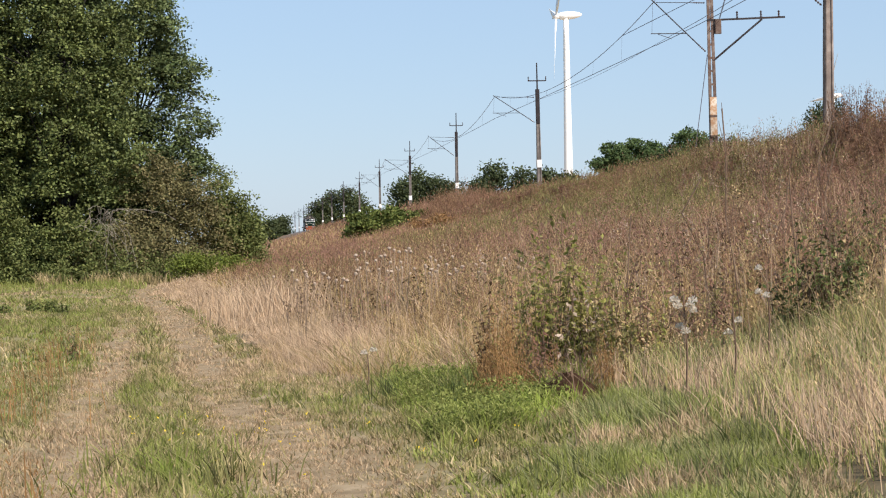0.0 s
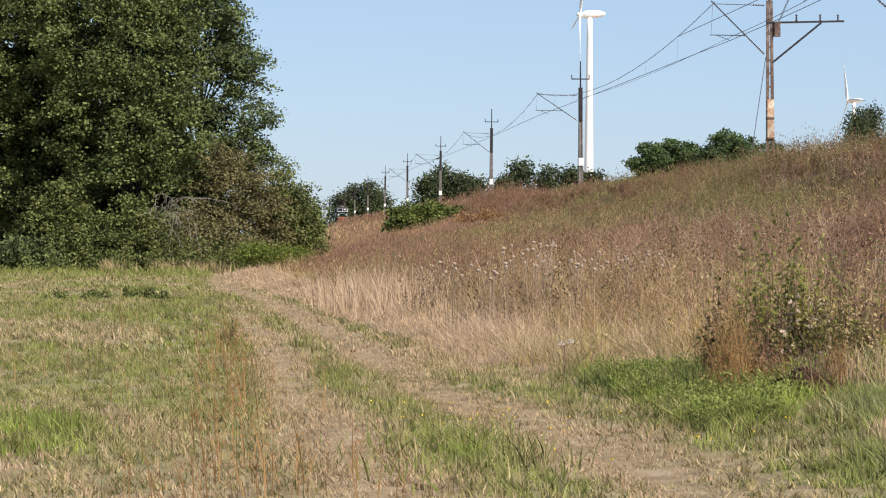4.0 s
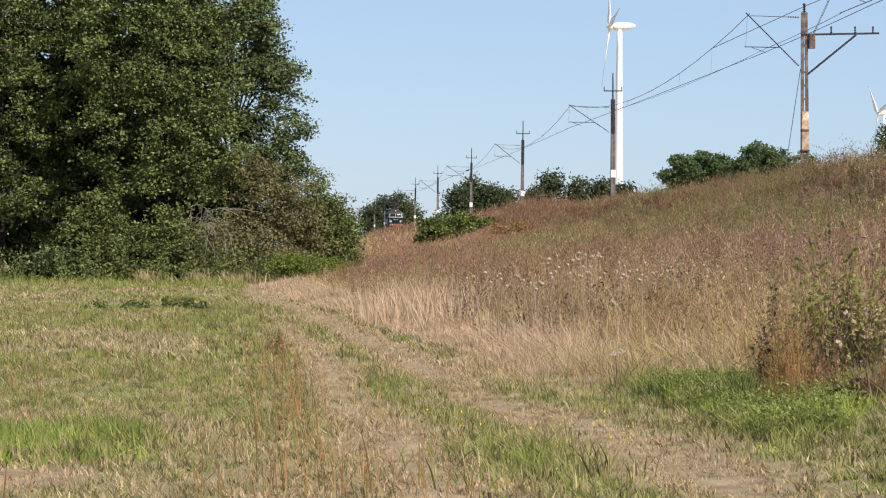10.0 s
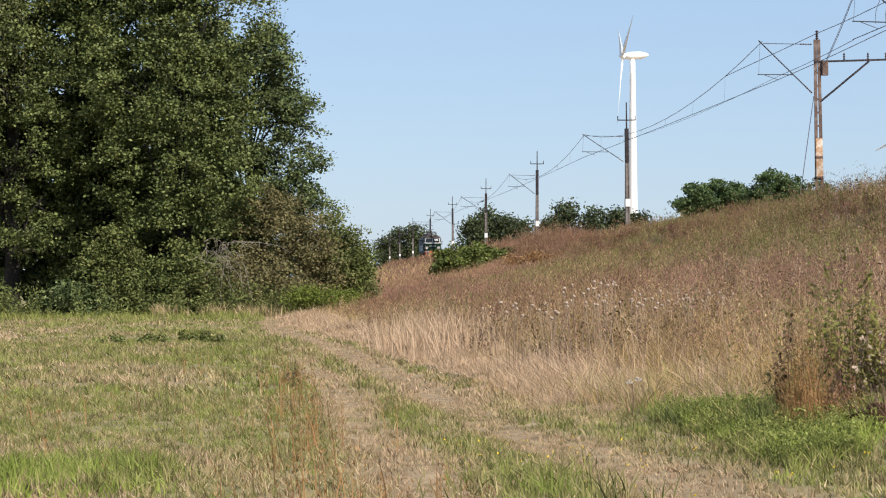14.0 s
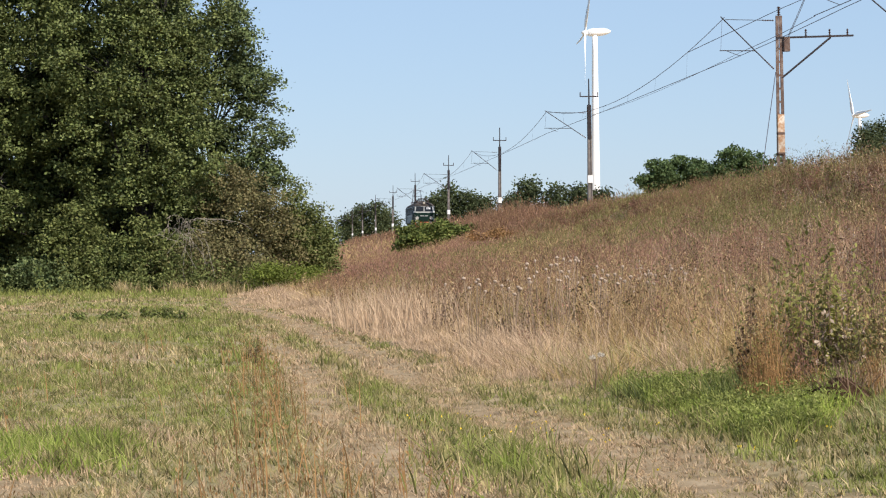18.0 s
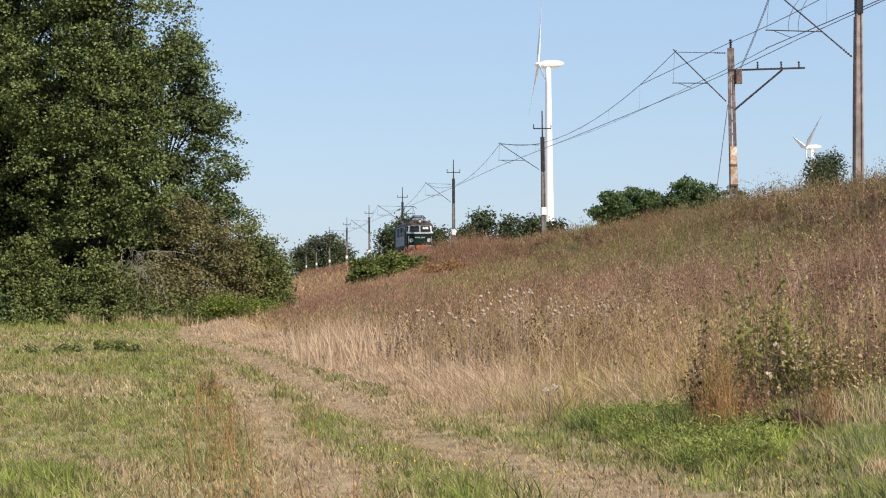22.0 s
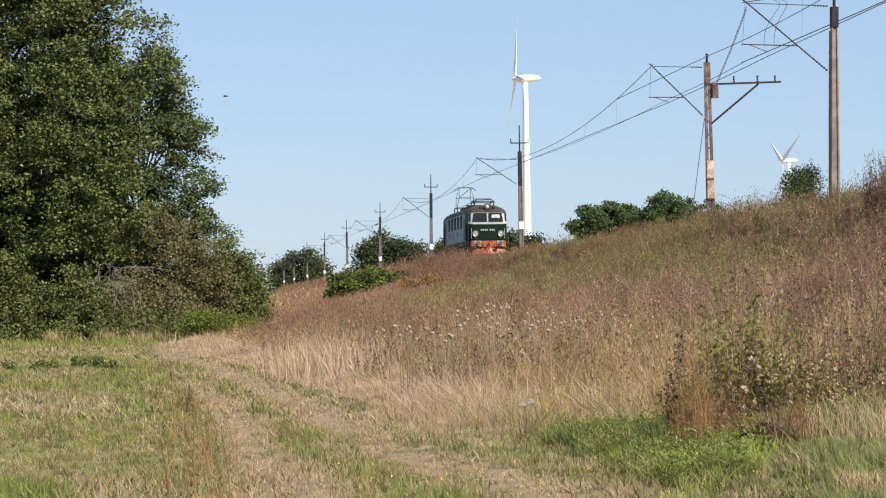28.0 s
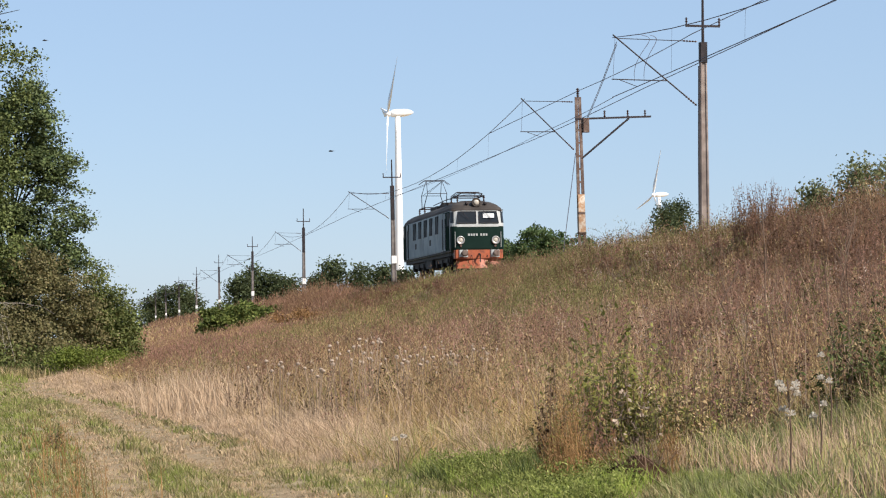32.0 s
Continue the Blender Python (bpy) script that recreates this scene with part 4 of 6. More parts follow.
    for i, (x, y, h, r) in enumerate([(39.3, 221, 10.5, 2.2), (41.9, 222, 11.0, 2.3), (44.2, 225, 10.6, 1.9), (46.4, 220, 11.6, 2.7), (49.0, 223, 11.3, 2.4), (51.2, 221, 10.7, 2.2), (47.5, 226, 9.5, 2.4), (40.0, 226, 8.6, 2.2)]):
        rng = np.random.default_rng(400 + i)
        lob = [(0.75 * r * math.cos(k * 1.26 + i), 0.5 * r * math.sin(k * 1.26 + i), h * (0.74 + 0.1 * rng.random()), r * 0.42, r * 0.42, h * (0.055 + 0.035 * rng.random())) for k in range(5)] + [(0, 0, h * 0.9, r * 0.62, r * 0.6, h * 0.1), (0.1, 0, h * 0.55, r * 0.4, r * 0.4, h * 0.12)]
        tree("far_tree", x, y, 0.5, lob, 6500, 0.26, LEAF_COPSE, "flat-topped green tree behind the bank", 0.2, 400 + i, clump=40, spread=0.24, group="copse behind the bank", shell=0.35)
    group("dark tree beside the far turbine", [(54.4, 200, 12.3, 1.7), (56.4, 203, 13.2, 1.9)], LEAF_FAR, 0.22, 6500, "trees by the far turbine")
    group("leafy tree behind the bank's crest", [(42.0, 122, 9.0, 1.6), (44.3, 121, 10.3, 2.2), (47.3, 123, 10.6, 2.4)], LEAF_WILLOW, 0.2, 7500, "trees behind the crest")
    group("dark wood on the skyline", [(2, 900, 9, 5), (8, 905, 10, 5), (14, 900, 10, 5), (18.5, 905, 11, 4)], LEAF_FAR, 0.8, 2500, "skyline wood")


build_trees()


# ---- locomotive ----
def build_locomotive():
    """Origin at rail height under the front; it looks towards -y."""
    loco = base("electric_locomotive", pose(TRACK_X, 121.2, RAIL_Z), "dark-green electric locomotive with grey sides and orange buffer beam", "locomotive")
    L = 18.0
    levels = [(1.12, 1.46, 0.04), (1.3, 1.5, 0.0), (2.5, 1.5, 0.0), (2.62, 1.5, 0.01), (3.38, 1.46, 0.17), (3.52, 1.42, 0.27), (3.72, 1.24, 0.55), (3.88, 0.98, 0.95), (3.99, 0.62, 1.5), (4.03, 0.3, 2.1)]

    def ring(w, yf):
        c = min(0.42, w * 0.6)
        pts = []
        for cx, cy, a0 in ((w - c, yf + c * 0.8, -90), (w - c, L - yf - c * 0.8, 0), (-w + c, L - yf - c * 0.8, 90), (-w + c, yf + c * 0.8, 180)):
            for k in range(6):
                a = radians(a0 + 18 * k)
                pts.append((cx + c * math.cos(a), cy + c * 0.8 * math.sin(a)))
        return pts
    rings = [[(x, y, z) for x, y in ring(w, yf)] for z, w, yf in levels]
    n = len(rings[0])
    groups = {"front": Shape(), "band": Shape(), "side": Shape(), "roof": Shape(), "rear": Shape()}
    for j in range(len(levels) - 1):
        for i in range(n):
            q = [rings[j][i], rings[j][(i + 1) % n], rings[j + 1][(i + 1) % n], rings[j + 1][i]]
            cy = sum(p[1] for p in q) / 4
            z = levels[j][0]
            key = "roof" if z >= 3.38 else ("band" if z >= 2.5 else "front") if cy < 0.5 else "rear" if cy > L - 0.5 else "side"
            groups[key].add(q, [(0, 1, 2, 3)])
    groups["roof"].add(rings[-1], [tuple(range(n))])
    groups["side"].add(rings[0], [tuple(range(n))[::-1]])
    front = part("cab_front", groups["front"], GREEN, loco, "dark green cab front", True)
    band = part("window_band", groups["band"], CREAM, loco, "grey-white band round the windscreens", True)
    side = part("body_side", groups["side"], SIDE, loco, "weathered grey-green side walls")
    part("cab_rear", groups["rear"], GREEN, loco, "dark green rear cab", True)
    roof = part("roof", groups["roof"], ROOF, loco, "sooty brown-grey roof", True)
    part("roof_rim", Shape().box(-1.47, 1.47, 0.16, 0.3, 3.37, 3.42, 0.02), ROOF, roof)
    # windscreens
    for x0, x1 in ((-1.17, -0.08), (0.08, 1.17)):
        s = Shape()
        pts = [(x0, -0.008, 2.68), (x1, -0.008, 2.68), (x1 - (0.1 if x1 > 0.5 else 0), 0.13, 3.32), (x0 + (0.1 if x0 < -0.5 else 0), 0.13, 3.32)]
        s.add(pts + [(a, b + 0.05, c) for a, b, c in pts], [(0, 1, 2, 3), (7, 6, 5, 4), (0, 4, 5, 1), (1, 5, 6, 2), (2, 6, 7, 3), (3, 7, 4, 0)])
        w = part("windscreen", s, GLASS, band, "dark windscreen")
        r = Shape().path([tuple(Vector(p) + Vector((0, -0.012, 0))) for p in pts + pts[:1]], 0.022, 6)
        part("window_seal", r, BLACK, w)
        part("wiper", Shape().rod(((x0 + x1) / 2 - 0.3, -0.03, 3.36), ((x0 + x1) / 2 + 0.12, -0.04, 2.9), 0.014, 0.01, 5), STEEL_DARK, w)
    part("paper_sign", Shape().add([(0.3, -0.006, 2.96), (0.92, -0.006, 2.96), (0.92, 0.048, 3.21), (0.3, 0.048, 3.21), (0.3, 0.006, 2.96), (0.92, 0.006, 2.96), (0.92, 0.06, 3.21), (0.3, 0.06, 3.21)],
                                   [(0, 1, 2, 3), (7, 6, 5, 4), (0, 4, 5, 1), (1, 5, 6, 2), (2, 6, 7, 3), (3, 7, 4, 0)]), PAPER, band, "white sheet of paper behind the windscreen")
    # quarter windows round the cab's corners
    for sgn in (-1, 1):
        lo = [(1.5 - 0.42 + 0.425 * math.cos(a), 0.336 + 0.34 * math.sin(a), 2.7) for a in (radians(-52), radians(-32), radians(-12))]
        hi = [(x - 0.035, y + 0.15, 3.3) for x, y, z in lo]
        pts = [(sgn * x, y, z) for x, y, z in lo + hi]
        pts += [(p[0] - sgn * 0.05, p[1] + 0.04, p[2]) for p in pts]
        s = Shape().add(pts, [(0, 1, 4, 3), (1, 2, 5, 4), (6, 9, 10, 7), (7, 10, 11, 8), (0, 3, 9, 6), (2, 8, 11, 5), (3, 4, 10, 9), (4, 5, 11, 10), (0, 6, 7, 1), (1, 7, 8, 2)])
        part("quarter_window", s, GLASS, band, "dark curved corner window")
    # lamps
    for x in (-0.98, 0.98):
        l = part("headlight", Shape().lathe((x, 0.06, 1.74), (0, -1, 0), [(0, 0.22), (0.12, 0.235), (0.16, 0.22), (0.165, 0.18), (0.14, 0.17)], 20), CHROME, front, "round headlight in a bright ring", True)
        part("lens", Shape().lathe((x, -0.02, 1.74), (0, -1, 0), [(0, 0.15), (0.05, 0.14), (0.08, 0.08), (0.09, 0.01)], 18), LENS, l, "pale lamp glass", True)
        part("tail_lamp", Shape().lathe((x * 0.98, 0.03, 1.42), (0, -1, 0), [(0, 0.06), (0.08, 0.06), (0.09, 0.03)], 12), STEEL_RUST, front)
    l = part("roof_lamp", Shape().lathe((0, 0.95, 3.82), (0, -1, 0.02), [(0, 0.16), (0.5, 0.26), (0.62, 0.26), (0.65, 0.22), (0.62, 0.2)], 20), ROOF, roof, "round roof lamp in a grey casing", True)
    part("lens", Shape().lathe((0, 0.36, 3.83), (0, -1, 0), [(0, 0.165), (0.05, 0.15), (0.08, 0.08), (0.085, 0.01)], 18), LENS, l, "pale lamp glass", True)
    part("lamp_shelf", Shape().box(-0.3, 0.3, 0.38, 1.1, 3.5, 3.62, 0.04), ROOF, roof)
    for x in (-0.52, 0.5):
        part("horn", Shape().lathe((x, 0.9, 3.78), (0, -1, 0), [(0, 0.035), (0.3, 0.04), (0.45, 0.1)], 10), STEEL_DARK, roof, "dark horn", True)
    # plain bars where the running number stands
    x = -0.55
    for k, w in enumerate((0.1, 0.1, 0.1, 0.1, 0.06, 0.1, 0.1, 0.1)):
        if k != 4:
            part("number_bar", Shape().box(x, x + w, -0.012, 0.01, 1.98 if k != 4 else 2.03, 2.1), CREAM, front)
        x += w + 0.045
    part("waist_strip", Shape().box(-1.15, 1.15, -0.015, 0.02, 2.47, 2.515), CREAM, front, "pale strip below the windscreens")
    for x in (-1.28, 1.28):
        part("handrail", Shape().rod((x, -0.03, 1.35), (x, -0.03, 2.2), 0.018, 0.018, 6), CREAM, front)
    # buffer beam and gear
    beam = part("buffer_beam", Shape().box(-1.34, 1.34, -0.28, 0.3, 0.72, 1.2, 0.06), ORANGE, loco, "orange-red buffer beam")
    part("plough", Shape().add([(-1.25, -0.25, 0.18), (0, -0.5, 0.18), (1.25, -0.25, 0.18), (1.25, 0.0, 0.72), (0, -0.25, 0.72), (-1.25, 0.0, 0.72), (-1.25, 0.1, 0.18), (0, -0.1, 0.18), (1.25, 0.1, 0.18)],
                                [(0, 1, 4, 5), (1, 2, 3, 4), (0, 6, 7, 1), (1, 7, 8, 2), (5, 4, 7, 6), (4, 3, 8, 7)]), ORANGE, beam)
    for x in (-0.88, 0.88):
        b = part("buffer", Shape().lathe((x, -0.25, 1.0), (0, -1, 0), [(0, 0.14), (0.3, 0.12), (0.32, 0.08), (0.52, 0.08), (0.53, 0.19), (0.58, 0.18), (0.6, 0.08)], 16), STEEL_RUST, beam, "rusty steel buffer", True)
        part("buffer_housing", Shape().box(x - 0.25, x + 0.25, -0.36, -0.26, 0.8, 1.2, 0.04), CREAM, beam, "grey-white buffer mounting plate")
    part("coupling", Shape().rod((0, -0.3, 0.98), (0, -0.62, 0.9), 0.05, 0.05).rod((0, -0.6, 0.92), (0, -0.55, 0.5), 0.035, 0.03), BLACK, beam)
    for x in (-0.42, 0.45):
        part("brake_hose", Shape().path([(x, -0.3, 0.9), (x, -0.45, 0.8), (x + 0.03, -0.45, 0.5), (x + 0.06, -0.4, 0.38)], 0.02, 6), BLACK, beam)
    # steps under the cab corners
    for x in (-1.36, 1.36):
        part("step", Shape().box(x - 0.14, x + 0.14, 0.75, 1.3, 0.45, 0.5).box(x - 0.14, x + 0.14, 0.75, 1.3, 0.8, 0.84).beam((x, 0.78, 0.45), (x, 0.78, 1.15), 0.03, 0.03).beam((x, 1.27, 0.45), (x, 1.27, 1.15), 0.03, 0.03), BLACK, beam)
    # side walls: windows, doors, hatches, rails
    for sgn in (-1, 1):
        def plate(name, y0, y1, z0, z1, m, label="", out=0.012, lean=0.0):
            xa, xb = sgn * (1.5 - lean), sgn * (1.5 + out)
            return part(name, Shape().box(min(xa, xb) - 0.0, max(xa, xb), y0, y1, z0, z1), m, side, label)
        for y0 in (0.52, L - 2.6):
            plate("cab_panel", y0, y0 + 2.08, 1.2, 3.34, DULL_GREEN, "dark green cab side", 0.004, 0.06)
        for y0 in (0.62, L - 1.32):
            plate("cab_window", y0, y0 + 0.72, 2.55, 3.28, SIDE_GLASS, "dark cab side window", 0.008, 0.04)
        for y0 in (1.75, L - 2.45):
            plate("cab_door", y0, y0 + 0.7, 1.22, 3.3, SIDE, "grey-green cab door", 0.012, 0.04)
            for yy in (y0 - 0.09, y0 + 0.79):
                part("grab_rail", Shape().rod((sgn * 1.55, yy, 1.3), (sgn * 1.55, yy, 3.0), 0.02, 0.02, 6), STEEL_DARK, side)
        for y0 in (4.3, 6.4, 8.4, 10.5, 12.6):
            w = plate("side_window", y0, y0 + 0.85, 2.3, 3.28, SIDE_GLASS, "tall dark side window", 0.008, 0.04)
            s = Shape()
            xx = sgn * 1.515
            s.path([(xx, y0, 2.3), (xx, y0 + 0.85, 2.3), (xx, y0 + 0.85, 3.28), (xx, y0, 3.28), (xx, y0, 2.3)], 0.022, 5)
            part("window_frame", s, STEEL_DARK, w)
        for y0 in (6.9, 12.3):
            plate("vent_hatch", y0, y0 + 0.5, 1.72, 2.05, BLACK, "small dark square vent")
        plate("sill_strip", 0.6, L - 0.6, 1.14, 1.2, BLACK, "", 0.02)
        plate("seam", 9.5, 9.53, 1.2, 3.3, BLACK, "", 0.006)
    # frame, tank and bogies
    under = part("underframe", Shape().box(-1.35, 1.35, 0.4, L - 0.4, 0.92, 1.13, 0.05), BLACK, loco, "black underframe")
    part("battery_box", Shape().box(-1.3, 1.3, 7.9, 10.1, 0.45, 0.95, 0.05), BLACK, under)
    for y0 in (2.2, 10.8):
        s = Shape()
        for sgn in (-1, 1):
            s.box(sgn * 1.12 - 0.08, sgn * 1.12 + 0.08, y0, y0 + 5.0, 0.62, 0.9, 0.02)
        b = part("bogie", s.box(-1.1, 1.1, y0 + 2.1, y0 + 2.9, 0.5, 0.85), BLACK, loco, "black bogie frame")
        for k in range(3):
            for sgn in (-1, 1):
                part("axle_box", Shape().box(sgn * 1.15 - 0.12, sgn * 1.15 + 0.14, y0 + 0.5 + 1.85 * k - 0.2 + 0.1, y0 + 0.7 + 1.85 * k + 0.1, 0.42, 0.82, 0.04), BLACK, b)
    wheels = []
    for yy in (2.9, 4.75, 6.6, 11.5, 13.35, 15.2):
        prof = [(0, 0.08), (0.02, 0.62), (0.14, 0.62), (0.15, 0.66), (0.17, 0.66), (0.18, 0.1), (1.46, 0.1), (1.47, 0.66), (1.49, 0.66), (1.5, 0.62), (1.62, 0.62), (1.64, 0.08)]
        w = part("wheelset", Shape().lathe((-0.82, 0, 0), (1, 0, 0), prof, 28), BLACK, loco, "dark steel wheelset")
        w.matrix_basis = pose(0, yy, 0.625)
        wheels.append(w)
    # roof gear
    for y0 in (5.6, 9.0):
        part("roof_hatch", Shape().box(-0.75, 0.75, y0, y0 + 2.6, 3.95, 4.14, 0.1), ROOF, roof)
    part("resistor_box", Shape().box(-0.55, 0.55, 8.3, 8.9, 4.0, 4.3, 0.05), ROOF, roof)
    part("roof_cable", Shape().path([(-0.5, 3.2, 4.35), (-0.5, 8, 4.38), (-0.4, 12.5, 4.35)], 0.025, 6), STEEL_DARK, roof)

    def pantograph(yc, up):
        p = new("pantograph")
        p.empty_display_size = 0.3
        p.parent = loco
        p.matrix_basis = pose(0, yc, 4.0)
        tagged(p, "raised dark pantograph" if up else "folded dark pantograph")
        s = Shape()
        for x in (-0.75, 0.75):
            s.beam((x, -1.1, 0.3), (x, 1.1, 0.3), 0.06, 0.06)
        for y in (-1.0, 1.0):
            s.beam((-0.78, y, 0.3), (0.78, y, 0.3), 0.06, 0.06)
        part("base_frame", s, STEEL_DARK, p)
        for x in (-0.75, 0.75):
            for y in (-1.0, 1.0):
                s = Shape()
                insulator(s, (x, y, -0.15), (x, y, 0.28), 0.09, 3)
                part("insulator", s, CERAMIC, p, "brown ribbed insulator")
        top = 2.0 if up else 0.55
        knee = 1.15 if up else 0.42
        ky = 1.15 if up else 1.35
        for sgn in (-1, 1):
            s = Shape()
            for x in (-0.7, 0.7):
                s.rod((x, sgn * 0.35, 0.33), (x * 0.85, sgn * ky, knee), 0.028, 0.022, 6)
                s.rod((x * 0.85, sgn * ky, knee), (x * 0.7, sgn * 0.12, top - 0.05), 0.02, 0.016, 6)
            s.rod((-0.6, sgn * ky, knee), (0.6, sgn * ky, knee), 0.02, 0.02, 6).rod((-0.55, sgn * ky, knee), (0.5, sgn * 0.12, top - 0.05), 0.012, 0.012, 5)
            part("arm", s, STEEL_DARK, p)
            c = Shape().beam((-0.62, sgn * 0.2, top), (0.62, sgn * 0.2, top), 0.06, 0.05)
            c.rod((-0.62, sgn * 0.2, top), (-0.95, sgn * 0.2, top - 0.25), 0.02, 0.014, 6).rod((0.62, sgn * 0.2, top), (0.95, sgn * 0.2, top - 0.25), 0.02, 0.014, 6)
            part("collector", c, STEEL_DARK, p)
    pantograph(3.1, False)
    pantograph(14.6, True)
    return loco, wheels


LOCO, WHEELS = build_locomotive()


# ---- grass and weeds ----
def scatter(n, x0, x1, y0, y1, keep=None, power=1.0):
    """n points over a stretch of the plan, thinned by keep(x, y) from 0 to 1."""
    x, y = x0 + (x1 - x0) * RNG.random(n), y0 + (y1 - y0) * RNG.random(n) ** power
    inside = (x > -0.175 * y - 0.6) & (x < 0.40 * y + 2.5)
    x, y = x[inside], y[inside]
    if keep is not None:
        k = RNG.random(len(x)) < keep(x, y)
        x, y = x[k], y[k]
    return x, y


def blades(name, x, y, h, w, material, label, lean=0.35, bend=0.5, z=None, category="grass", kind="stuff"):
    n = len(x)
    z = height(x, y) - 0.02 if z is None else z
    a = RNG.random(n) * 2 * np.pi
    face = RNG.normal(0, 0.7, n)
    u = np.stack([np.cos(face), np.sin(face)], 1)
    d = np.stack([np.cos(a) * 1.25, np.sin(a) * 0.6], 1) * (lean * np.abs(RNG.normal(0, 1, n)) * h)[:, None]
    d[:, 0] -= 0.08 * h
    p = np.stack([x, y, z], 1)
    wv = np.concatenate([u * (w * 0.5)[:, None], np.zeros((n, 1))], 1)

    def at(t, wt):
        c = p.copy()
        c[:, :2] += d * (t ** (1 + bend))
        c[:, 2] += h * t * (1 - 0.12 * lean * t)
        return c - wv * wt, c + wv * wt
    l0, r0 = at(0, 1.0)
    l1, r1 = at(0.55, 0.8)
    l2, r2 = at(1.0, 0.0)
    v = np.stack([l0, r0, l1, r1, l2], 1).reshape(-1, 3)
    i = np.arange(n)[:, None] * 5
    tris = np.concatenate([i + np.array([[0, 1, 3]]), i + np.array([[0, 3, 2]]), i + np.array([[2, 3, 4]])])
    ob = tri_mesh(name, v, tris, material)
    return tagged(ob, label, category, kind=kind)


def heads(name, x, y, h, material, label, per=6, size=0.05, spread=0.06, low=0.6, category="weeds", z=None, upright=1.1, slim=0.13, spike=False):
    """Small seed heads and leaflets round the tops of stalks at x, y."""
    n = len(x)
    z = height(x, y) if z is None else z
    p = np.repeat(np.stack([x, y, z], 1), per, 0)
    hh = np.repeat(h, per) * (low + (1.02 - low) * RNG.random(n * per))
    p[:, 2] += hh
    p += RNG.normal(size=p.shape) * spread * np.array([1, 1, 0.7])
    m = len(p)
    a = RNG.normal(size=(m, 3))
    a[:, 2] = np.abs(a[:, 2]) + upright
    a /= np.linalg.norm(a, axis=1)[:, None]
    b = np.cross(a, RNG.normal(size=(m, 3)))
    b /= np.linalg.norm(b, axis=1)[:, None] + 1e-9
    s = size * (0.5 + RNG.random(m))[:, None]
    if spike:
        v = np.stack([p - b * s * slim, p + b * s * slim, p + a * s], 1).reshape(-1, 3)
        return tagged(tri_mesh(name, v, np.arange(m * 3).reshape(-1, 3), material), label, category, kind="stuff")
    v = np.stack([p, p + a * s * 0.5 + b * s * slim, p + a * s, p + a * s * 0.5 - b * s * slim], 1).reshape(-1, 3)
    i = np.arange(m)[:, None] * 4
    tris = np.concatenate([i + np.array([[0, 1, 2]]), i + np.array([[0, 2, 3]])])
    return tagged(tri_mesh(name, v, tris, material), label, category, kind="stuff")


def rand(n, a, b):
    return a + (b - a) * RNG.random(n)


def tufts(x, y, per, spread):
    """Blade feet in tufts round the points x, y, and the tuft each belongs to."""
    k = np.repeat(np.arange(len(x)), per)
    s = np.repeat(spread * (0.5 + RNG.random(len(x))), per)
    return x[k] + RNG.normal(size=len(k)) * s, y[k] + RNG.normal(size=len(k)) * s, k


def share(name, x, y, h, w, tone, parts, lean, category="grass"):
    """Blades shared out among materials by tone: (upper bound, material, label)."""
    lo = -9
    for hi, m, lab in parts:
        k = (tone >= lo) & (tone < hi)
        if k.sum():
            blades(name, x[k], y[k], h[k], w[k], m, lab, lean, category=category)
        lo = hi


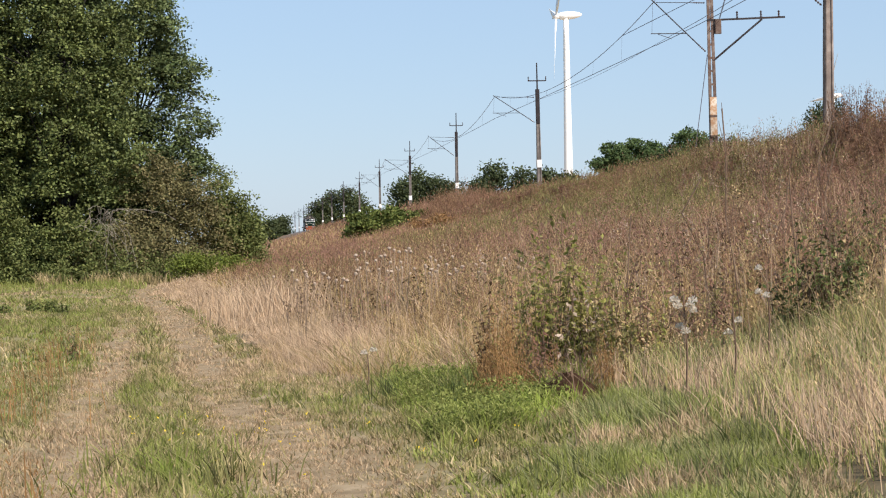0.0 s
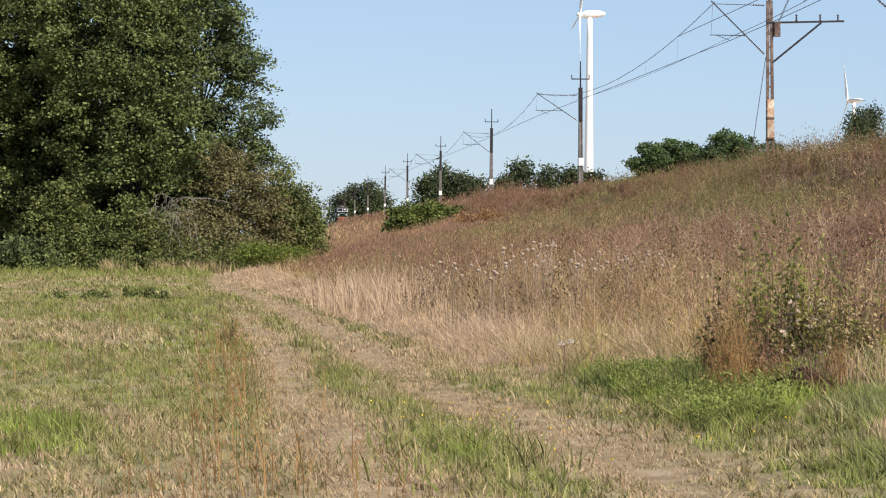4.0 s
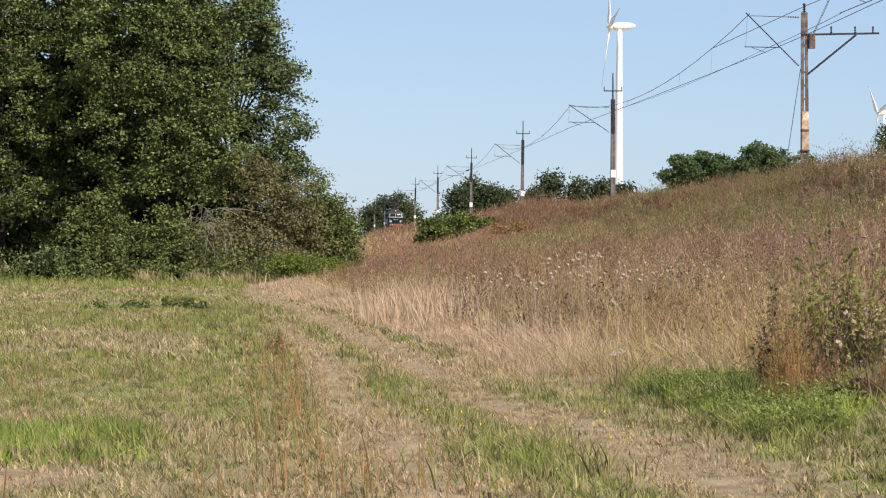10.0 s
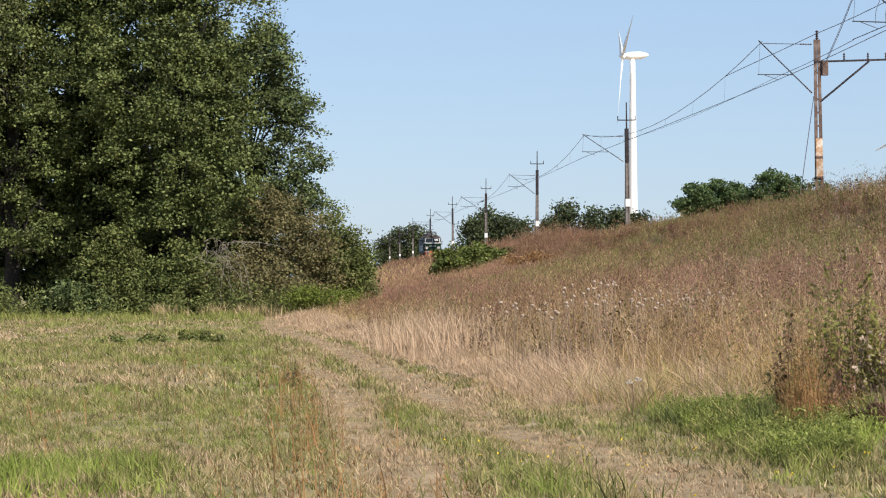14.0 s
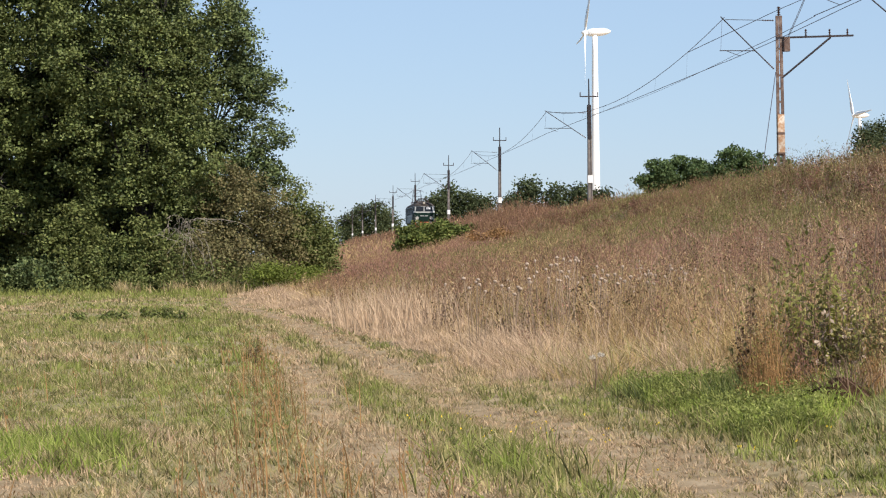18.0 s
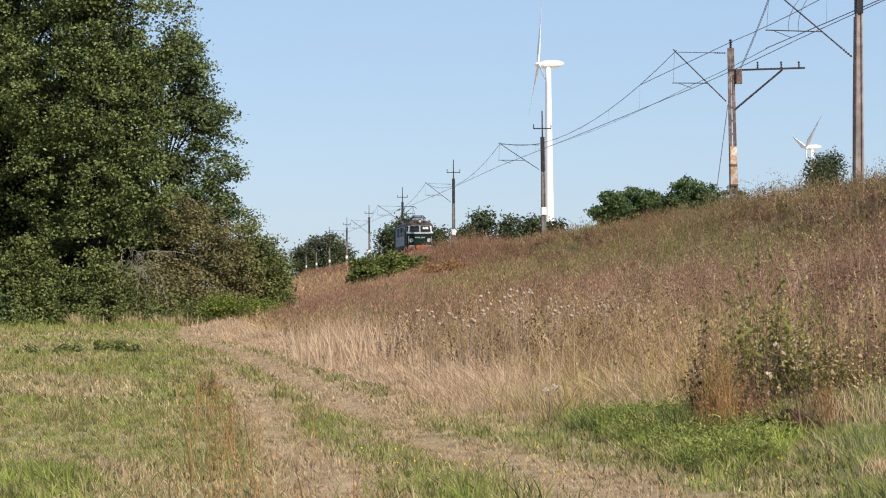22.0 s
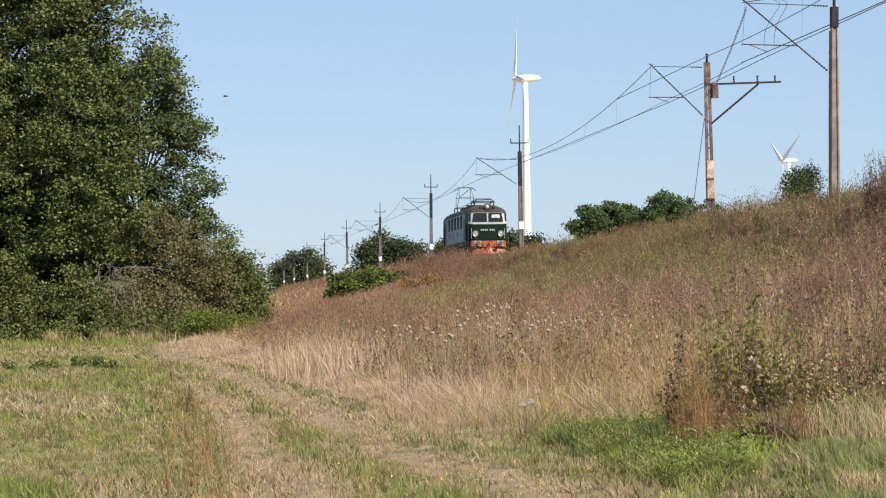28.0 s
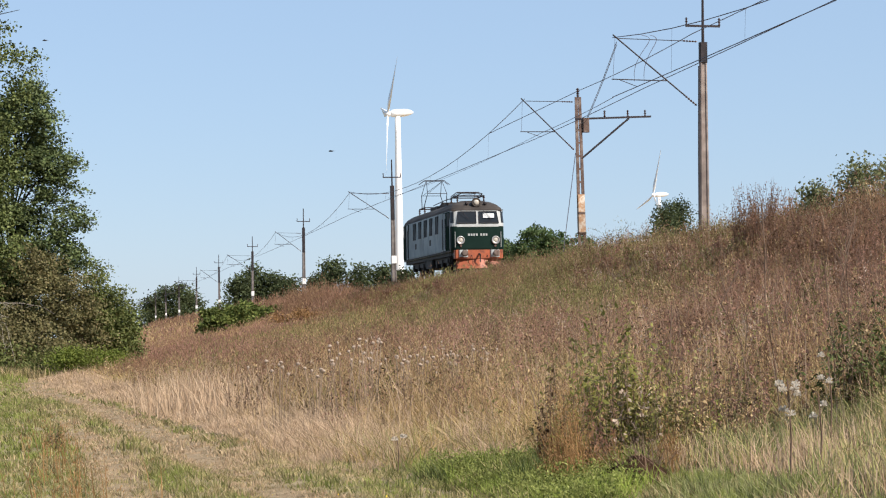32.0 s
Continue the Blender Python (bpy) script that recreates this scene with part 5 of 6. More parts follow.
def build_meadow():
    def open_ground(x, y):
        return (x < edge(y) + 0.1) * 1.0
    zones = ((21000, -4.5, 6.5, 9.5, 30, 8, 0.035, 0.011), (10000, -9.5, 4, 30, 58, 7, 0.06, 0.02), (6000, -17, 2.5, 58, 97, 6, 0.12, 0.038))
    for n, x0, x1, y0, y1, per, spread, w in zones:
        tx, ty = scatter(n, x0, x1, y0, y1, lambda x, y: open_ground(x, y) * (0.55 + 0.6 * vnoise(x, y, 0.5, 10)))
        tall = 0.35 + 0.65 * RNG.random(len(tx)) ** 2 + 0.5 * lushness(tx, ty)
        dry = dryness(tx, ty)
        tall *= (1 - 0.6 * dry) * (0.6 + 0.8 * vnoise(tx, ty, 1.4, 11))
        tone = 0.1 + 1.2 * dry + 0.35 * vnoise(tx, ty, 0.5, 13) + 0.9 * (RNG.random(len(tx)) - 0.5) - 0.45 * lushness(tx, ty) - 0.35 * smooth(0.5, 0.8, vnoise(tx, ty * 0.5, 1.1, 18)) + 0.3 * smooth(0.55, 0.85, vnoise(tx, ty * 0.4, 1.6, 8))
        x, y, k = tufts(tx, ty, per, spread)
        h = (0.125 if y1 < 31 else 0.16) * tall[k] * rand(len(x), 0.5, 1.15) + 0.03
        share("meadow_grass", x, y, h, rand(len(x), 0.6, 1.4) * w, tone[k], ((0.10, LUSH, "fresh green tufts in the meadow"), (0.56, MEADOW, "short mixed green meadow grass"),
              (0.98, OCHRE, "yellowed meadow grass"), (9, DRY, "short parched grass along the cart ruts")), 0.6)
    # fallen dry blades that lie flat
    x, y = scatter(90000, -4.5, 6.5, 9.5, 32, lambda x, y: open_ground(x, y) * np.clip(0.25 + 0.8 * dryness(x, y), 0, 1))
    tone = RNG.random(len(x))
    share("thatch", x, y, rand(len(x), 0.025, 0.06), rand(len(x), 0.006, 0.012), tone, ((0.6, DRY, "flattened dry grass on the meadow"), (0.85, OCHRE, "flattened yellow grass on the meadow"), (9, MEADOW, "flattened green grass on the meadow")), 2.0)
    x, y = scatter(130000, -3, 7.5, 9.5, 25.5, lambda x, y: lushness(x, y))
    h = rand(len(x), 0.09, 0.26) * (0.35 + 1.1 * vnoise(x, y, 0.5, 12))
    tone = vnoise(x, y, 0.5, 15) - 0.08 - 0.2 * (x < 0) + 0.4 * (RNG.random(len(x)) - 0.5) + 0.35 * smooth(-0.6, 0, x) * smooth(3.5, 3.1, x)
    share("lush_grass", x, y, h, rand(len(x), 0.008, 0.017), tone, ((0.42, FRESH, "fresh bright-green grass in a damp patch"), (0.68, LUSH, "lush green grass in a damp patch"), (9, MEADOW, "green grass in a damp patch")), 0.5)
    x, y = scatter(75000, 3, 6.5, 10, 21, coarseness)
    h = rand(len(x), 0.07, 0.24) * (0.4 + 1.0 * vnoise(x, y, 0.45, 53))
    tone = vnoise(x, y, 0.6, 54) + 0.5 * (RNG.random(len(x)) - 0.5)
    share("coarse_grass", x, y, h, rand(len(x), 0.006, 0.013), tone, ((0.32, LUSH, "fresh green grass beside the damp patch"), (0.66, COARSE, "coarse grey-green grass beside the damp patch"), (0.8, OCHRE, "yellowed blades beside the damp patch"), (9, DRY, "dry blades beside the damp patch")), 0.5)
    x, y = scatter(7000, 3, 7.5, 14, 25.5, lambda x, y: smooth(0.3, 0.8, lushness(x, y)) * smooth(0.3, 0.6, vnoise(x, y, 0.5, 51)))
    weed_clumps("clover_clumps", x, y, rand(len(x), 0.1, 0.28), 0.09, 0.03, 44, LUSH, "leafy bright-green clover in the damp patch")
    x, y = scatter(9000, -17, 2, 76, 96, lambda x, y: (x < edge(y) - 0.4) * smooth(78, 93, y) * (0.3 + 0.8 * vnoise(x, y, 2, 17)))
    blades("fringe_grass", x, y, rand(len(x), 0.12, 0.4), rand(len(x), 0.02, 0.04), LUSH, "longer green grass before the wood", 0.5)
    x, y = scatter(420, -17, 0.5, 93.0, 95.4, lambda x, y: smooth(0.25, 0.7, vnoise(x, y, 1.6, 46)))
    weed_clumps("nettle_clumps", x, y, rand(len(x), 0.25, 1.5), 0.4, 0.13, 50, LEAF_SHRUB, "green nettles along the wood's foot")
    x, y = scatter(3000, -6, 1.5, 91.5, 95, lambda x, y: smooth(0.4, 0.7, vnoise(x, y, 1.3, 19)))
    blades("withered_fringe", x, y, rand(len(x), 0.2, 0.7), rand(len(x), 0.025, 0.045), OCHRE, "withered weeds along the wood's foot", 0.4)
    # sorrel stalks in the meadow
    k = lambda x, y: np.exp(-((x - np.interp(y, [14, 20, 30, 40], [0.1, 0.0, -0.1, -0.4])) / 0.28) ** 2) + 0.6 * (vnoise(x, y, 0.8, 14) > 0.74)
    x, y = scatter(12000, -4, 1.2, 13, 36, lambda x, y: 0.3 * k(x, y) * smooth(0.35, 0.75, vnoise(x, y, 0.6, 16)))
    h = rand(len(x), 0.16, 0.58)
    blades("sorrel_stalks", x, y, h, rand(len(x), 0.006, 0.012), PLUME, "thin rust-brown sorrel stalks in the meadow", 0.25, category="weeds")
    heads("sorrel_heads", x, y, h, PLUME, "rust-brown sorrel seed heads", 9, 0.032, 0.018, 0.45)
    # small yellow flowers
    x, y = scatter(900, 1.2, 3.4, 17.2, 20.5, lambda x, y: 0.05 + 0.0 * x)
    heads("yellow_flowers", x, y, rand(len(x), 0.06, 0.16), YELLOW, "small yellow meadow flowers beside the rut", 2, 0.02, 0.012, 0.9, "flowers", None, 0.3, 0.3)
    x, y = scatter(500, 1.2, 5.5, 13.2, 17.2, lambda x, y: 0.03 + 0.0 * x)
    heads("yellow_flowers", x, y, rand(len(x), 0.06, 0.12), YELLOW, "small yellow meadow flowers beside the rut", 3, 0.022, 0.01, 0.9, "flowers", None, 0.3, 0.3)


def build_tall_grass():
    def off(x, y):
        return x - edge(y) + 0.5 * (vnoise(x, y, 2.3, 20) - 0.5)

    def far_w(y, w):
        return w * np.clip(y / 26.0, 0.55, 6)
    def ragged(x, y):
        return off(x, y) + 1.5 * (0.6 * vnoise(x, y, 1.5, 47) + 0.4 * vnoise(x, y, 0.5, 55) - 0.5) * smooth(75, 40, y) + 0.15
    # pale bent grass along the edge
    tx, ty = scatter(75000, -3, 8, 23.5, 96, lambda x, y: smooth(-0.3, 0.3, ragged(x, y)) * smooth(2.6, 1.0, off(x, y)) * np.clip(34 / y, 0.25, 1) * (0.35 + 0.8 * vnoise(x, y, 0.9, 25)))
    tall = 0.52 * smooth(-0.5, 1.7, ragged(tx, ty)) * (0.35 + 1.0 * smooth(0.2, 0.8, vnoise(tx, ty, 0.7, 21))) * rand(len(tx), 0.6, 1.15)
    tall *= 1 - 0.27 * smooth(30, 42, ty)
    x, y, k = tufts(tx, ty, 8, 0.07)
    share("pale_bent_grass", x, y, tall[k] * rand(len(x), 0.5, 1.1), far_w(y, 0.006) * rand(len(x), 0.6, 1.4), vnoise(tx, ty, 1.1, 26)[k] + 0.2 * RNG.normal(size=len(x)),
          ((0.75, PALE, "pale pinkish bent grass along the meadow's edge"), (9, STRAW, "straw-coloured grass along the meadow's edge")), 0.75)
    # straw behind it, in leaning tufts
    tx, ty = scatter(120000, -2, 13, 12, 100, lambda x, y: smooth(0.1 + 1.4 * (y > 24), 0.7 + 1.9 * (y > 24), off(x, y)) * smooth(7.5 - 2.8 * smooth(40, 52, y), 4.0 - 1.6 * smooth(40, 52, y), off(x, y)) * np.clip((30 / y) ** 1.2, 0.12, 1) * (0.1 + 1.1 * smooth(0.25, 0.7, vnoise(x, y, 0.55, 22))) * (1 - 0.85 * lushness(x, y)) * (1 - 0.8 * coarseness(x, y)))
    tall = rand(len(tx), 0.3, 0.78) * (0.3 + 0.95 * smooth(0.25, 0.75, 0.5 * vnoise(tx, ty, 1.4, 23) + 0.5 * vnoise(tx, ty, 0.55, 48))) * (0.5 - 0.2 * (ty < 24) + 0.5 * smooth(0.8 - 0.6 * (ty < 24), 2.8, off(tx, ty)))
    x, y, k = tufts(tx, ty, 4, 0.06)
    tone = vnoise(tx, ty, 1.9, 24)[k] - 0.12 * (y < 24) + np.where(y < 24, 0.3, 0.18) * RNG.normal(size=len(x))
    h = tall[k] * rand(len(x), 0.6, 1.1)
    w = far_w(y, 0.0075) * rand(len(x), 0.6, 1.3)
    near = y < 21.5
    for q, parts in ((near, ((0.22, OLIVE, "olive weeds in the tall grass"), (0.36, REED, "yellow-green blades in the tall grass"), (0.54, PALE, "tall pale dry grass"), (0.74, DRY, "tall buff dry grass"), (9, MAUVE, "mauve-brown dry grass"))),
                     (~near, ((0.2, OLIVE, "olive weeds in the tall grass"), (0.48, STRAW, "tall straw-coloured dry grass"), (0.72, GOLD, "tall golden dry grass"), (0.78, PALE, "tall pale dry grass"), (9, RUST, "tall rust-brown dry grass")))):
        share("straw_grass", x[q], y[q], h[q], w[q], tone[q], parts, 0.85)
    k = RNG.random(len(x)) < 0.16
    heads("grass_panicles", x[k], y[k], h[k], STRAW, "feathery straw seed heads of the tall grass", 6, 0.035, 0.03, 0.75)
    # yellow-green grass where the dry grass meets the damp patch
    tx, ty = scatter(3600, 3.2, 6.8, 22.3, 30, lambda x, y: smooth(0.0, 0.5, off(x, y)) * smooth(2.8, 1.6, off(x, y)) * smooth(0.3, 0.65, vnoise(x, y, 0.8, 61)) * smooth(30, 27, y))
    x, y, k = tufts(tx, ty, 4, 0.06)
    tone = vnoise(tx, ty, 0.7, 62)[k] + 0.25 * RNG.normal(size=len(x))
    share("bent_green_grass", x, y, rand(len(tx), 0.3, 1.1)[k] * rand(len(x), 0.25, 0.6), rand(len(x), 0.006, 0.012), tone, ((0.25, OLIVE, "olive blades in the dry grass"), (0.4, REED, "yellow-green blades in the dry grass"), (0.75, GOLD, "golden blades in the dry grass"), (9, STRAW, "straw blades in the dry grass")), 1.0)
    # lone long bent stems
    x, y = scatter(2600, 1, 13, 16, 60, lambda x, y: smooth(0.4, 1.5, off(x, y)) * 0.6)
    blades("long_stems", x, y, rand(len(x), 0.8, 1.25), far_w(y, 0.007), PALE, "lone long bleached grass stems", 0.45)
    # reeds beside the start of the path
    tx, ty = scatter(10000, 4.6, 10, 9.5, 20.5, lambda x, y: smooth(0.0, 0.5, off(x, y)) * (0.1 + 1.0 * smooth(0.2, 0.7, vnoise(x, y, 0.5, 27))) * (1 - 0.7 * coarseness(x, y)))
    x, y, k = tufts(tx, ty, 4, 0.05)
    tone = vnoise(tx, ty, 0.8, 28)[k] + 0.2 * RNG.normal(size=len(x))
    share("reed_grass", x, y, rand(len(x), 0.12, 0.42), rand(len(x), 0.005, 0.011), tone, ((0.3, COARSE, "green blades at the path's start"), (0.5, REED, "yellow-green reed-like blades"), (9, PALE, "pale blades at the path's start")), 0.4)


def bank_mix(x, y):
    """Shares of olive, rust and straw plants on the bank; the rest is mauve."""
    n1, n2, n3 = vnoise(x, y * 0.6, 3.5, 33), vnoise(x, y * 0.6, 2.6, 34), vnoise(x, y * 0.7, 1.8, 35)
    olive = 0.95 * np.exp(-((x - 12.5) / 2.2) ** 2) * smooth(42, 54, y) * smooth(95, 76, y) + 0.3 * np.exp(-((x - 10) / 2.0) ** 2 - ((y - 112) / 18) ** 2)
    far = smooth(48, 66, y) * smooth(7.0, 10.0, x) * smooth(150, 110, y)
    olive = np.clip((olive + 0.55 * far) * (0.45 + 1.1 * n1) + 0.35 * smooth(0.55, 0.85, n1) * smooth(95, 75, y), 0, 0.9)
    rust = 0.95 * smooth(14.0, 16.0, x) * smooth(34, 46, y) + 0.5 * np.exp(-((x - edge(y) - 3.4) / 1.6) ** 2) * smooth(38, 48, y) * smooth(95, 75, y)
    rust = np.clip(rust * (0.4 + n2) + 0.5 * smooth(0.62, 0.9, n2), 0, 0.92 - olive)
    tan = smooth(150, 178, y) * smooth(17.5, 15, x)
    rust = rust * (1 - 0.8 * tan)
    straw = np.clip(0.04 + 0.3 * smooth(0.55, 0.9, n3) + 0.4 * tan + 0.22 * far + 0.8 * smooth(8.5 + 2.5 * smooth(44, 34, y), 3.5, x - edge(y)) * smooth(85, 60, y) * (0.6 + 0.4 * smooth(38, 28, y)), 0, 0.97 - olive - rust)
    return olive, rust, straw


def build_bank():
    def off(x, y):
        return x - edge(y)
    zones = ((30000, 4, 22, 16, 48, 5, 0.10, 0.008), (40000, 2, 22, 48, 100, 4, 0.16, 0.014), (36000, 0, 20.2, 100, 210, 4, 0.3, 0.028), (20000, 0, 20.2, 210, 480, 3, 0.6, 0.08))
    for n, x0, x1, y0, y1, per, spread, w in zones:
        tx, ty = scatter(n, x0, x1, y0, y1, lambda x, y: smooth(1.5 + 1.0 * smooth(32, 26, y), 2.8 + 1.6 * smooth(32, 26, y), off(x, y) + 1.4 * (vnoise(x, y, 2.5, 30) - 0.5)) * (x < 20.0) * (0.3 + 0.9 * vnoise(x, y, 1.2, 31)))
        lump = smooth(0.3, 0.72, 0.45 * vnoise(tx, ty, 2.6, 32) + 0.3 * vnoise(tx, ty, 1.1, 36) + 0.25 * vnoise(tx, ty, 0.5, 49))
        tall = rand(len(tx), 0.45, 1.0) * (0.3 + 0.95 * lump) * np.where(ty > 100, 0.8, 1.0) * np.where(ty > 200, 0.7, 1.0) * np.where((tx > 14.5) & (ty > 95), 0.6 + 0.35 * (ty < 132) * (tx > 16.5), np.where((tx > 15) & (ty > 85), 0.7, 1.0)) * np.where((tx > 15) & (ty > 56) & (ty < 72), 0.6, 1.0) * (1 + 2.4 * smooth(146, 160, ty) * smooth(230, 215, ty) * smooth(16, 17.5, tx)) * np.where((ty > 115) & (ty < 162) & (tx < 15.5), 0.55, 1.0) * (1 + 0.45 * smooth(34, 42, ty) * smooth(68, 58, ty) * (tx < 10))
        ol, ru, st = bank_mix(tx, ty)
        pick = RNG.random(len(tx))
        kind_of = np.where(pick < ol, 2, np.where(pick < ol + ru, 3, np.where(pick < ol + ru + st, 0, 1)))
        x, y, k = tufts(tx, ty, per, spread)
        h = tall[k] * rand(len(x), 0.6, 1.15)
        kk = kind_of[k]
        for which, nm, m, lab in ((0, "straw_weeds", TAN, "straw-coloured weeds on the bank"), (1, "mauve_weeds", MAUVE, "dry mauve-brown weeds on the bank"), (2, "olive_weeds", OLIVE, "olive-green weeds on the bank"),
                                  (3, "rust_weeds", RUST, "rust-brown weeds on the bank")):
            q = kk == which
            g = q & (RNG.random(len(x)) < 0.42)
            blades(nm, x[g], y[g], h[g] * 0.9, rand(g.sum(), 0.6, 1.3) * w, m, lab, 0.4, category="weeds")
            q &= RNG.random(len(x)) < 0.5
            heads(nm.replace("weeds", "heads"), x[q], y[q], h[q], m, lab.replace("weeds", "seed heads"), 8 if y1 < 101 else 3, w * (5.6 if y1 < 101 else 4.8), w * 5.5, 0.25, upright=1.3, slim=0.12, spike=True)


def weed_clumps(name, x, y, tall, wide, leaf, per, material, label):
    """Many small upright weeds, each a loose column of leaves."""
    k = np.repeat(np.arange(len(x)), per)
    u = RNG.random(len(k))
    h = tall[k] * (0.1 + 0.92 * u)
    r = wide * (0.35 + 0.65 * np.sin(np.pi * np.clip(u * 0.9 + 0.1, 0, 1)))
    px, py = x[k] + RNG.normal(size=len(k)) * r * 0.5, y[k] + RNG.normal(size=len(k)) * r * 0.5
    heads(name, px, py, h, material, label, 1, leaf, 0.0, 0.98, z=height(x, y)[k], upright=0.2, slim=0.22)


def build_weeds():
    def off(x, y):
        return x - edge(y)
    for i, (n, m, lab, tall, y0, y1) in enumerate(((450, LEAF_BROWN, "dark withered dock stalks in the dry grass", (0.5, 1.0), 16, 75), (900, OLIVE, "olive-green mugwort weeds in the dry grass", (0.5, 1.1), 16, 80),
                                                   (700, RUST, "rust-brown weeds in the dry grass", (0.4, 0.9), 16, 80), (1300, MAUVE, "mauve-brown weeds in the dry grass", (0.6, 1.2), 18, 90), (4200, LEAF_BROWN, "dark-brown withered weeds in the dry grass", (0.4, 0.95), 30, 78),
                                                   (1500, STRAW, "pale straw weeds in the dry grass", (0.5, 1.1), 20, 80), (250, FADED, "pale seeding weeds in the dry grass", (0.6, 1.1), 24, 75))):
        x, y = scatter(n, 0, 20, y0, y1, lambda x, y: smooth(0.8, 3.0, off(x, y)) * (x < 19) * smooth(0.35, 0.75, vnoise(x, y, 3.0, 40 + i)))
        weed_clumps("weed_clumps", x, y, rand(len(x), *tall), 0.16, 0.045, 46, m, lab)
        blades("weed_stalks", x, y, rand(len(x), *tall), np.full(len(x), 0.014), STEM, lab, 0.12, category="weeds")


def herb(name, x, y, n, tall, reach, leaf, materials, label, seed, stem=0.004, category="bush", foot_share=0.8, slim=0.16, per=22):
    """A clump of leafy stalks that lean out from one foot."""
    rng = np.random.default_rng(seed)
    z = float(height(x, y)) - 0.03
    t = base(name, pose(x, y, z), label, category)
    s = Shape()
    cloud = {i: [] for i in range(len(materials))}
    for i in range(n):
        a, r = rng.random() * 6.283, reach * math.sqrt(rng.random())
        foot = Vector((foot_share * r * math.cos(a), foot_share * r * math.sin(a), 0))
        h = tall * (0.3 + 0.7 * rng.random() ** 0.8) * (1 - 0.35 * (r / reach) ** 2)
        top = Vector((r * math.cos(a) + 0.1 * h * rng.normal(), r * math.sin(a) + 0.1 * h * rng.normal(), h))
        mid = (foot + top) / 2 + Vector((0, 0, 0.06 * h))
        s.rod(foot, mid, stem, stem * 0.8, 3).rod(mid, top, stem * 0.8, stem * 0.4, 3)
        m = int(rng.random() ** 1.4 * len(materials))
        for j in range(per):
            u = 0.12 + 0.88 * rng.random() ** 0.75
            p = (foot + (mid - foot) * u * 2) if u < 0.5 else mid + (top - mid) * (u * 2 - 1)
            cloud[m].append((p + Vector(rng.normal(size=3)) * 0.25 * leaf, leaf * (0.5 + 0.7 * rng.random()) * (1.2 - 0.6 * u)))
    tagged(part("stem_tangle", s, TWIG, t), kind="stuff")
    for i, m in enumerate(materials):
        if not cloud[i]:
            continue
        p = np.array([q[0] for q in cloud[i]])
        sz = np.array([q[1] for q in cloud[i]])[:, None]
        k = len(p)
        a = rng.normal(size=(k, 3))
        a[:, 2] = a[:, 2] * 0.6 - 0.75
        a /= np.linalg.norm(a, axis=1)[:, None]
        b = np.cross(a, rng.normal(size=(k, 3)) + np.array([0, 0, 2.0]))
        b /= np.linalg.norm(b, axis=1)[:, None] + 1e-9
        c = np.cross(a, b)
        v = np.stack([p, p + a * sz * 0.45 + b * sz * slim + c * sz * 0.08, p + a * sz, p + a * sz * 0.45 - b * sz * slim + c * sz * 0.08], 1).reshape(-1, 3)
        ii = np.arange(k)[:, None] * 4
        f = tri_mesh("foliage", v, np.concatenate([ii + np.array([[0, 1, 2]]), ii + np.array([[0, 2, 3]])]), m)
        f.parent = t
    return t


def thistle(x, y, tall, n, seed):
    rng = np.random.default_rng(seed)
    t = base("thistle", pose(x, y, float(height(x, y)) - 0.02), "dry thistle stalk with white fluffy seed heads", "thistle", "thistles in the tall grass")
    part("stalk", Shape().path([(0, 0, 0), (0.02, 0, tall * 0.5), (0.0, 0.01, tall)], 0.008, 5), TWIG, t)
    for i in range(n):
        a = rng.random() * 6.28
        z0 = tall * (0.66 + 0.32 * rng.random())
        tip = Vector((0.07 * math.cos(a), 0.07 * math.sin(a), z0 + 0.04))
        st = part("twig", Shape().rod((0, 0, z0 - 0.08), tip, 0.004, 0.003, 4), STEM, t)
        v = []
        for j in range(60):
            d = Vector(rng.normal(size=3)).normalized()
            d.z = max(d.z, -0.4 * abs(d.z))
            e = Vector(rng.normal(size=3)).cross(d).normalized() * 0.006
            L = 0.03 + 0.014 * rng.random()
            v += [tip + e * 0.3, tip + d * L + e, tip + d * L - e]
        s = Shape().add(v, [(3 * j, 3 * j + 1, 3 * j + 2) for j in range(60)])
        part("seed_head", s, FLUFF, st, "white fluffy seed head")


def dead_stalk(x, y, tall, lean, seed):
    rng = np.random.default_rng(seed)
    t = base("dead_stalk", pose(x, y, float(height(x, y)) - 0.02, 0, lean, 0), "tall thin bare dead stalk on the bank", "stalk", "dead stalks on the bank")
    part("stem", Shape().path([(0, 0, 0), (0.03 * rng.normal(), 0, tall * 0.3), (0.06 * rng.normal(), 0, tall * 0.55), (0.10 * rng.normal(), 0, tall * 0.8), (0.16 * rng.normal(), 0, tall)], 0.007, 5), TWIG, t)
    for i in range(6):
        z0 = tall * (0.35 + 0.6 * rng.random())
        part("twig", Shape().rod((0, 0, z0), (0.09 * rng.normal(), 0.08 * rng.normal(), z0 + 0.2 + 0.2 * rng.random()), 0.004, 0.0025, 4), TWIG, t)


